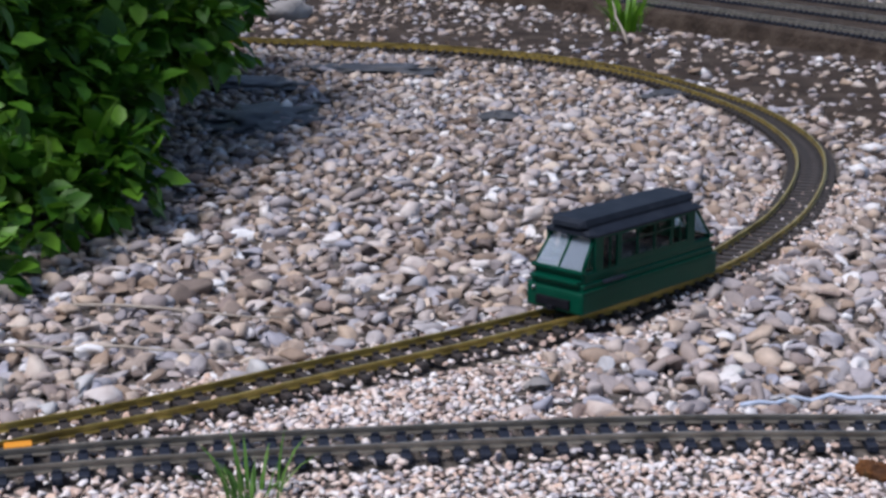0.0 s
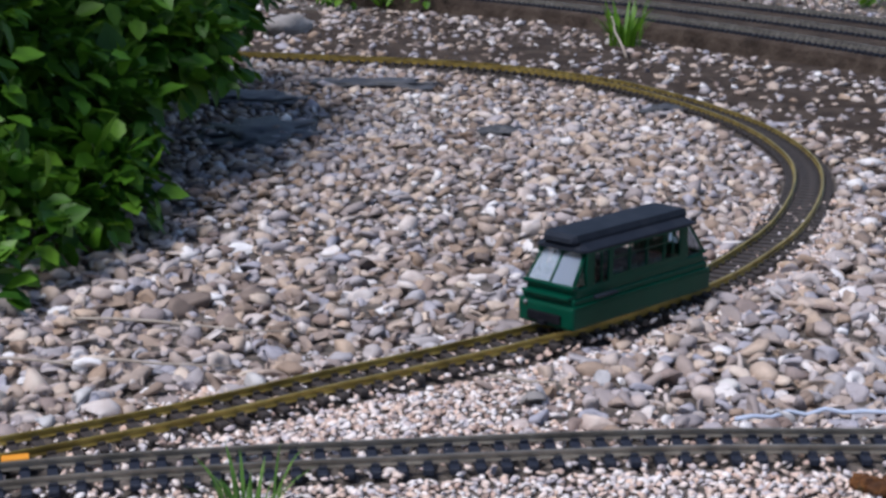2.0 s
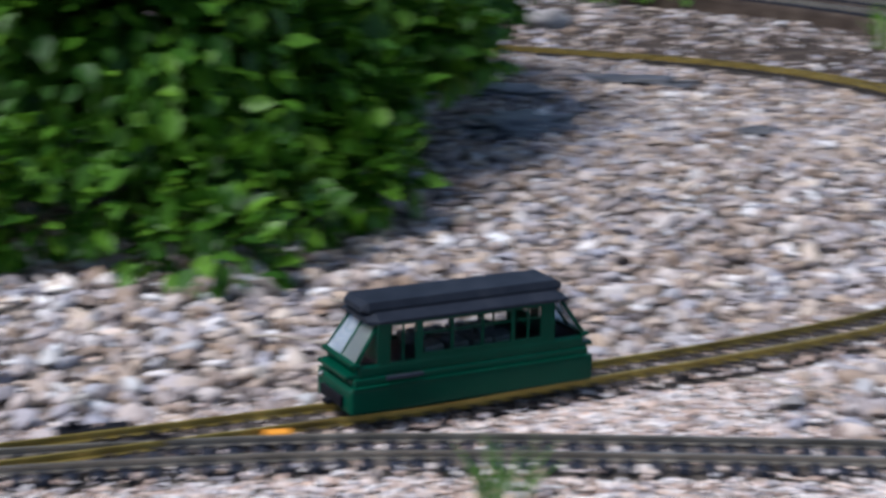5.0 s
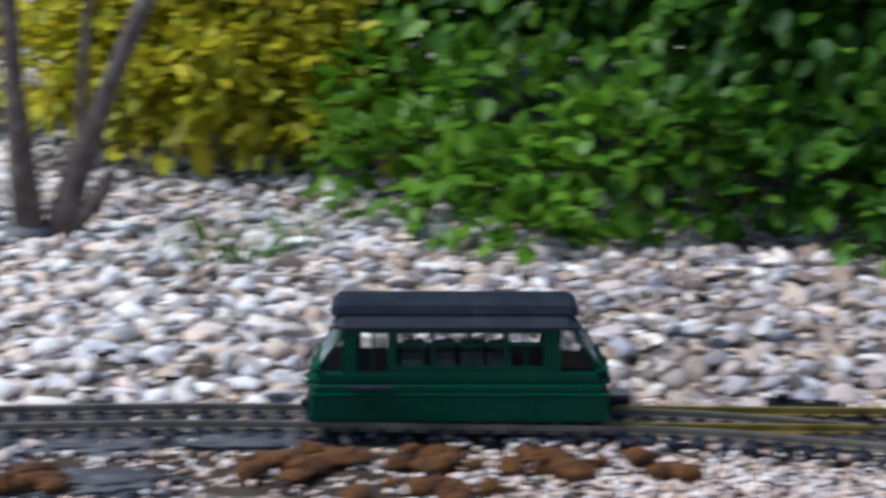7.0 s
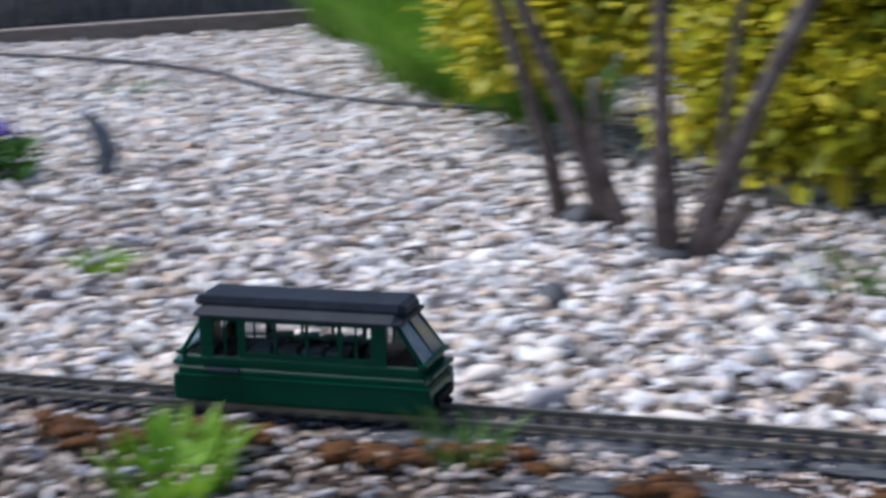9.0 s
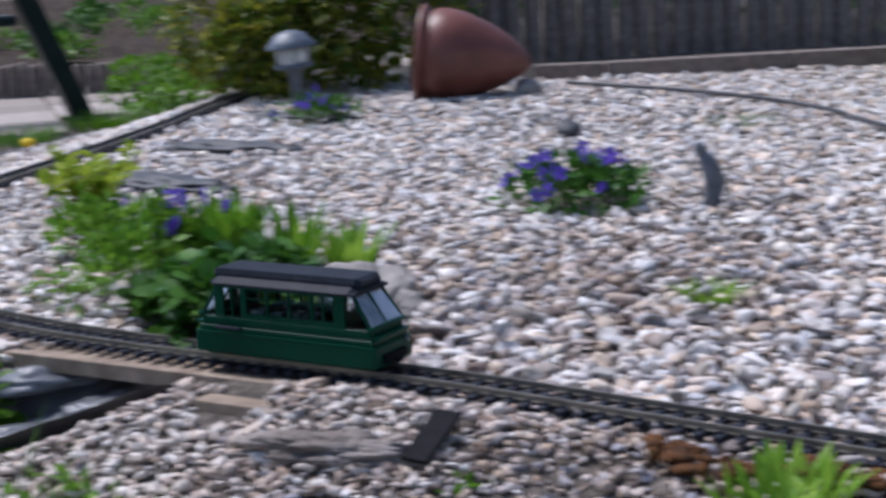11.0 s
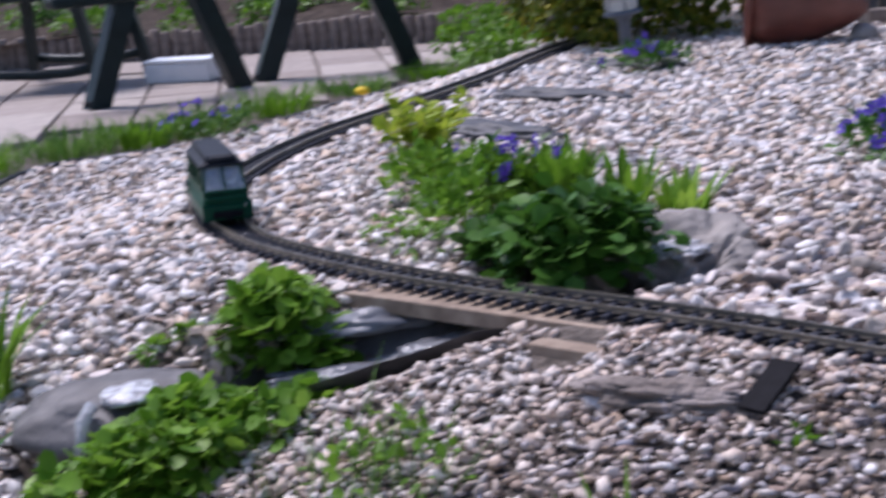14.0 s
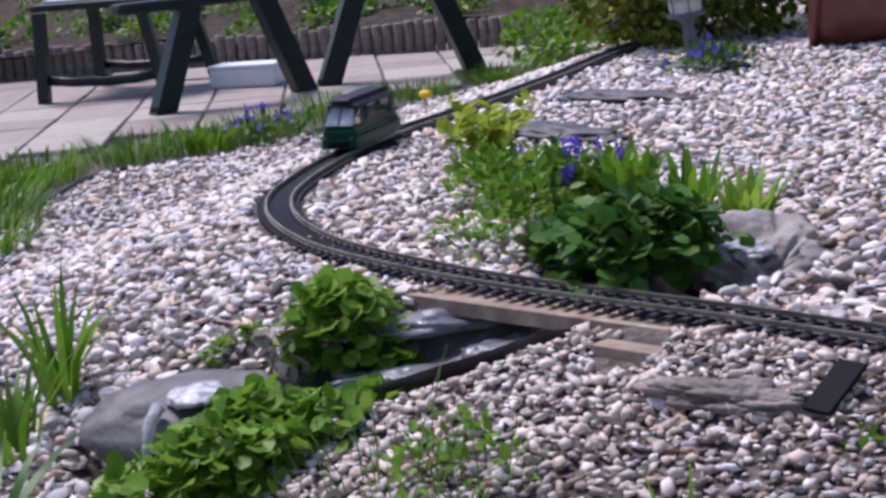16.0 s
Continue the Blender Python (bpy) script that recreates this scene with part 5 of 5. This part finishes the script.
def back_edging():
    line = [(-5.48, 1.92), (-5.40, 2.15), (-5.28, 2.8), (-5.12, 3.5), (-4.8, 4.3)]
    for (x0, y0), (x1, y1) in zip(line, line[1:]):
        L = math.hypot(x1 - x0, y1 - y0)
        t = thing("timber_edging", "weathered grey timber beam edging the gravel", "timber beam", ((x0 + x1) / 2, (y0 + y1) / 2, -.02), math.degrees(math.atan2(y1 - y0, x1 - x0)), group="timber edging")
        part("beam", box((L - .006, .07, .075), (0, 0, .02), .006), M_LOG, t)
    palisade("log_palisade", "upright grey-brown log palisade behind the gravel", [(-6.25, 1.75), (-6.1, 2.5), (-5.9, 3.4), (-5.5, 4.4)], .34, .035, 6, -.02)
    bush("hedge", "dark green hedge behind the palisade", [(-7.0, 2.2, .3, .5, .5), (-6.7, 3.1, .3, .5, .5), (-6.3, 4.1, .3, .5, .5), (-5.6, 4.9, .3, .5, .5), (-4.7, 5.4, .3, .5, .5)], 3600, .06, M_LEAF, 61, stems=5)


patio()
palisade("log_edging", "low upright log edging between patio and earth bed", [(-9.2, -3.2), (-8.75, -1.2), (-8.45, .1), (-8.2, 1.0), (-8.0, 2.0)], .16, .026, 5, -.22)
raised_bed()
seating()
back_edging()
for k, (x, y, h) in enumerate(((-5.2, -.98, .12), (-5.5, -.72, .12), (-5.65, -.5, .13), (-5.85, -.3, .12), (-6.2, -.05, .11), (-6.6, .25, .08), (-4.85, -1.05, .11), (-4.5, -1.0, .10), (-7.0, .62, .08), (-7.4, .9, .08), (-4.2, -.98, .08))):
    tuft("border_grass", "green border grass and weeds at the gravel edge", x, y, .17, h * .9, 240, M_BLADE if k % 2 else M_LIGHTLEAF, 80 + k, .007, .7, "grass")
for k, (x, y) in enumerate(((-6.9, .80), (-7.3, 1.05), (-6.4, .85), (-7.7, .9))):
    bush("border_plant", "leafy green plant between patio and track", [(x, y, -.09, .18, .08)], 240, .040, M_LIGHTLEAF, 90 + k, stems=2, low=-.3, category="plant", stem_r=.002)


def lawn():
    bm = bmesh.new()
    bmesh.ops.create_grid(bm, x_segments=24, y_segments=24, size=1)
    for v in bm.verts:
        x, y = v.co.x * .9 - 4.35, v.co.y * .8 - 1.72
        v.co = Vector((x, y, ground_at(x, y) + .008))
    ob = part("lawn", bm, M_LAWN, None)
    tagged(ob, "short green lawn beside the gravel", "lawn", kind="structure")
    r = np.random.RandomState(5)
    at = np.stack([r.uniform(-5.2, -3.5, 9000), r.uniform(-2.4, -.95, 9000), np.zeros(9000)], 1)
    at[:, 2] = ground(at[:, :2]) + .005
    g = new("lawn_grass", blade_mesh("lawn_grass", at, .7, .035, .004, M_BLADE, 6))
    tagged(g, "short green lawn grass", "grass", kind="stuff")


lawn()

# ---- siding wagon ----


def wagon():
    w = thing("siding_wagon", "black model wagon parked on the far siding", "wagon", (.30, 6.35, .0455), -47)
    part("body", box((.30, .09, .07), (0, 0, .075), .004), M_BLACK, w)
    part("frame", box((.32, .05, .016), (0, 0, .032), .002), M_BLACK, w)
    for x in (-.10, .10):
        for y in (-1, 1):
            q = part("wheel", lathe([(0, -.003), (.0165, -.003), (.0165, 0), (.0145, 0), (.0145, .004), (0, .004)], 16), M_BLACK, w)
            q.matrix_local = pose(x, y * .0215, .0145, -90 * y, 0, 0)


wagon()

# ---- loose stones ----


def ico(level):
    bm = bmesh.new()
    bmesh.ops.create_icosphere(bm, subdivisions=level, radius=1)
    bm.verts.ensure_lookup_table()
    v = np.array([q.co[:] for q in bm.verts])
    f = np.array([[q.index for q in p.verts] for p in bm.faces])
    bm.free()
    return v, f


ICO1, ICO2 = ico(1), ico(2)


def stones_mesh(name, at, size, mat, base, seed):
    """Loose flat stones of uneven shape, one island each."""
    v0, f0 = base
    r = np.random.RandomState(seed)
    n, k = len(at), len(v0)
    ax = np.stack([r.uniform(.75, 1.25, n), r.uniform(.6, 1.0, n), r.uniform(.30, .72, n)], 1) * (size / 2)[:, None]
    # uneven outline: a few random directions push the skin in or out
    v = np.repeat(v0[None], n, 0)
    for _ in range(6):
        d = r.normal(size=(n, 3))
        d /= np.linalg.norm(d, axis=1, keepdims=True)
        c = np.einsum("kj,nj->nk", v0, d)
        cut = r.uniform(.22, .70, n)[:, None]
        v = v - d[:, None] * np.clip(c - cut, 0, None)[..., None] * r.uniform(.75, 1, n)[:, None, None]
    v = v * (1 + r.normal(0, .07, (n, k, 1)))
    v = v * ax[:, None]
    tilt, az, az2 = r.normal(0, .32, n), r.uniform(0, 2 * np.pi, n), r.uniform(0, 2 * np.pi, n)
    ca, sa = np.cos(az)[:, None], np.sin(az)[:, None]
    x, y, z = v[..., 0] * ca - v[..., 1] * sa, v[..., 0] * sa + v[..., 1] * ca, v[..., 2]
    ct, st = np.cos(tilt)[:, None], np.sin(tilt)[:, None]
    y, z = y * ct - z * st, y * st + z * ct
    cb, sb = np.cos(az2)[:, None], np.sin(az2)[:, None]
    v = np.stack([x * cb - y * sb, x * sb + y * cb, z], -1)
    v += at[:, None]
    f = (f0[None] + (np.arange(n) * k)[:, None, None]).reshape(-1, 3)
    return fast_mesh(name, v.reshape(-1, 3), f, mat)


def grit_zone(p):
    """Where fine grit lies instead of pebbles: before the main line and in the wedge of the turnout."""
    y_main = np.interp(p[:, 0], main_line[::-1, 0], main_line[::-1, 1])
    y_loop = np.interp(p[:, 0], loop_line[len(loop_line) // 2:][::-1, 0], loop_line[len(loop_line) // 2:][::-1, 1])
    r = np.random.RandomState(len(p))
    wob = r.normal(0, .02, len(p))
    front = (p[:, 1] < y_main) & (p[:, 0] > -1.15 + 3 * wob)
    wedge = (p[:, 1] < y_loop + .055 + wob * .5) & (p[:, 1] > y_main) & (p[:, 0] < .16 + 3 * wob) & (p[:, 0] > -.6)
    return front | wedge


def front_slope(p):
    """The slope of smaller stones on the viewer's side of the main line."""
    d, k = nearest(p, coarse_main)
    off = p - coarse_main[k]
    return (main_tangent[k, 0] * off[:, 1] - main_tangent[k, 1] * off[:, 0] > 0) & (p[:, 0] < -1.1) & (p[:, 0] > -2.35) & (p[:, 1] > -.3)


def scatter(cell, near, far, seed, small=False):
    """Even but jittered places for stones between two distances from the viewer's stand, off tracks, patio, shrubs and stream."""
    r = np.random.RandomState(seed)
    ax, ay = np.arange(-6.9, 2.2, cell), np.arange(-1.2, 6.6, cell)
    gx, gy = np.meshgrid(ax, ay)
    p = np.stack([gx.ravel(), gy.ravel()], 1) + r.uniform(-.5, .5, (gx.size, 2)) * cell
    q = np.hypot(p[:, 0], p[:, 1])
    a = np.degrees(np.arctan2(-p[:, 0], p[:, 1]))
    keep = (q > near) & (q <= far) & (a > -20) & (a < 106)
    keep &= p[:, 1] > np.interp(p[:, 0], EDGE_X, EDGE_Y)
    bed = (p[:, 0] < -5.45) & (p[:, 1] > 1.9)
    keep &= ~bed
    keep &= ~((p[:, 0] < np.interp(p[:, 1], [1.9, 2.15, 2.8, 3.5, 4.3], [-5.45, -5.36, -5.24, -5.08, -4.7])) & (p[:, 1] > 1.9))
    for x, y, rad in ((-1.1, 2.95, .42), (-1.0, 3.5, .4), (-1.6, 3.2, .4), (-2.2, 2.9, .4), (-2.035, .275, .045), (-2.09, .335, .055), (-2.14, .285, .05), (-2.47, .55, .09)):
        keep &= np.hypot(p[:, 0] - x, p[:, 1] - y) > rad
    p = p[keep]
    d1, _ = nearest(p, track_points)
    d2, _ = nearest(p, STREAM)
    d3, _ = nearest(p, np.vstack([spline(b, .05) for b in BACK]))
    if not small:
        fine = grit_zone(p) | front_slope(p)
        p, d1, d2, d3 = (q[~fine] for q in (p, d1, d2, d3))
    p = p[(d1 > (.0 if small else .052)) & (d2 > .100) & (d3 > .13)]
    r = np.random.RandomState(seed + 200)
    bare = np.where((p[:, 1] > np.interp(p[:, 0], [-1, -.5, 0, .3, .6, .75, 1.0], [4.72, 4.72, 4.58, 4.36, 3.95, 3.6, 3.0])) & (p[:, 0] > -1), .70, 0)
    d, k = nearest(p, coarse_main)
    off = p - coarse_main[k]
    front = main_tangent[k, 0] * off[:, 1] - main_tangent[k, 1] * off[:, 0] > 0
    bare = np.where(front & (d > .05) & (d < .21) & (p[:, 0] < -.60) & (p[:, 0] > -1.70), .22, bare)
    return p[r.uniform(size=len(p)) > bare]


def lay(name, label, p, lo, hi, mat, base, seed, lift=.2):
    r = np.random.RandomState(seed)
    size = (lo + (hi - lo) * r.uniform(size=len(p)) ** 1.6) * np.where(r.uniform(size=len(p)) < .08, 1.35, 1)
    z = ground(p) + size * lift * .5 + r.uniform(-.002, .004, len(p))
    ob = new(name, stones_mesh(name, np.c_[p, z], size, mat, base, seed))
    return tagged(ob, label, "gravel", kind="stuff")


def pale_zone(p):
    """The pale gravel hill, against the greyer gravel within the loop and a greyer mix that also carries tree shade."""
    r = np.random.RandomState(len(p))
    # grey pebbles here and past x = -1.9: partly real, partly tree shade as colour
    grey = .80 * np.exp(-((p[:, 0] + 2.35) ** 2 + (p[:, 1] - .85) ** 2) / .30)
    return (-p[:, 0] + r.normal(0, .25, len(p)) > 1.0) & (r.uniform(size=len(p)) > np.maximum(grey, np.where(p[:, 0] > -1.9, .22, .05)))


def gravel():
    near = scatter(.0190, 1.2, 2.45, 1)
    mid = scatter(.0200, 2.45, 3.6, 2)
    far = scatter(.0240, 3.6, 7.2, 3)
    for p, lo, hi, base, seed in ((near, .020, .042, ICO2, 11), (mid, .022, .044, ICO1, 12), (far, .023, .046, ICO1, 13)):
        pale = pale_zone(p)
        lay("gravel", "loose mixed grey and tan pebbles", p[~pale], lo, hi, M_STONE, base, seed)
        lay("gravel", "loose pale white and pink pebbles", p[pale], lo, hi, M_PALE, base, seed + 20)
    f = scatter(.0120, 1.0, 2.6, 15, True)
    d, _ = nearest(f, track_points)
    f = f[front_slope(f) & (d > .05)]
    brown = f[:, 0] + np.random.RandomState(2).normal(0, .10, len(f)) > -1.80
    lay("gravel", "small brownish and grey stones before the track", f[brown], .014, .027, M_STONE, ICO1, 51, .4)
    lay("gravel", "small pale stones on the slope before the track", f[~brown], .016, .029, M_SLOPE, ICO1, 52, .35)
    # fine grit by and between the rails
    g = scatter(.0075, 1.2, 2.9, 5, True)
    d, _ = nearest(g, track_points)
    r = np.random.RandomState(6)
    thin = (g[:, 0] < -.75) & (r.uniform(size=len(g)) < .6)
    g, d = g[~thin], d[~thin]
    g = g[(grit_zone(g) | (d < .075 + .05 * r.uniform(size=len(g)))) & ((d > .049) | (r.uniform(size=len(g)) < .34))]
    d, _ = nearest(g, track_points)
    size = r.uniform(.009, .017, len(g))
    z = np.where(d < .05, -.0145, ground(g) + .002) + r.uniform(0, .002, len(g))
    ob = new("grit", stones_mesh("grit", np.c_[g, z], size, M_GRIT, ICO1, 7))
    tagged(ob, "fine pinkish grit beside and between the rails", "gravel", kind="stuff")
    # single larger stones that can be picked out
    r = np.random.RandomState(8)
    p = scatter(.11, 1.7, 2.6, 9)[:160]
    protos = [stones_mesh("loose_stone", np.zeros((1, 3)), np.array([.04]), m, ICO2, 40 + k) for k in range(6) for m in (M_STONE_OB,)]
    for k, (x, y) in enumerate(p):
        o = new("loose_stone", protos[k % 6])
        o.matrix_world = pose(x, y, ground_at(x, y) + .012, 0, 0, r.uniform(0, 360))
        tagged(o, "loose rounded garden stone lying on gravel", "stone", "loose stones")


M_STONE_OB = material("single_stone", [(0.24, 0.22, 0.21), (0.42, 0.36, 0.30), (0.50, 0.48, 0.47), (0.66, 0.62, 0.58), (0.34, 0.33, 0.35)], 0.75, source="object", scale=60, bump=0.5, bump_scale=220)
gravel()

# ---- what moves ----
CAR_ROWS = [(0, 3.82), (1.5, 3.82), (2.0, 3.828), (2.4, 3.835), (2.8, 3.86), (3.2, 3.915), (3.7, 4.01), (4.2, 4.14), (4.7, 4.31), (5.3, 4.55), (5.7, 4.70), (6.1, 4.83), (6.5, 4.96), (6.9, 5.10), (7.3, 5.25),
            (7.7, 5.40), (8.1, 5.555), (8.5, 5.715), (8.9, 5.875), (9.3, 6.03), (9.7, 6.20), (10.1, 6.372), (11.2, 6.815), (12.3, 7.26), (12.7, 7.42), (13.1, 7.58), (13.5, 7.70), (13.9, 7.81),
            (14.3, 7.965), (14.7, 8.14), (15.1, 8.29), (15.5, 8.46), (16.0, 8.695)]


def motions():
    walk(car, [(t, car_pose(s)) for t, s in CAR_ROWS])
    for w in [o for o in car.children if o.name.startswith("wheel")]:
        base = w.matrix_local.copy()
        side = 1 if base.translation.y > 0 else -1
        rows, last = [], None
        for k in range(161):
            t = k / 10
            s = float(np.interp(t, [a for a, _ in CAR_ROWS], [b for _, b in CAR_ROWS]))
            rows.append((t, base @ pose(0, 0, 0, 0, 0, math.degrees((s - 3.82) / .0145) * -side)))
        walk(w, rows)


motions()
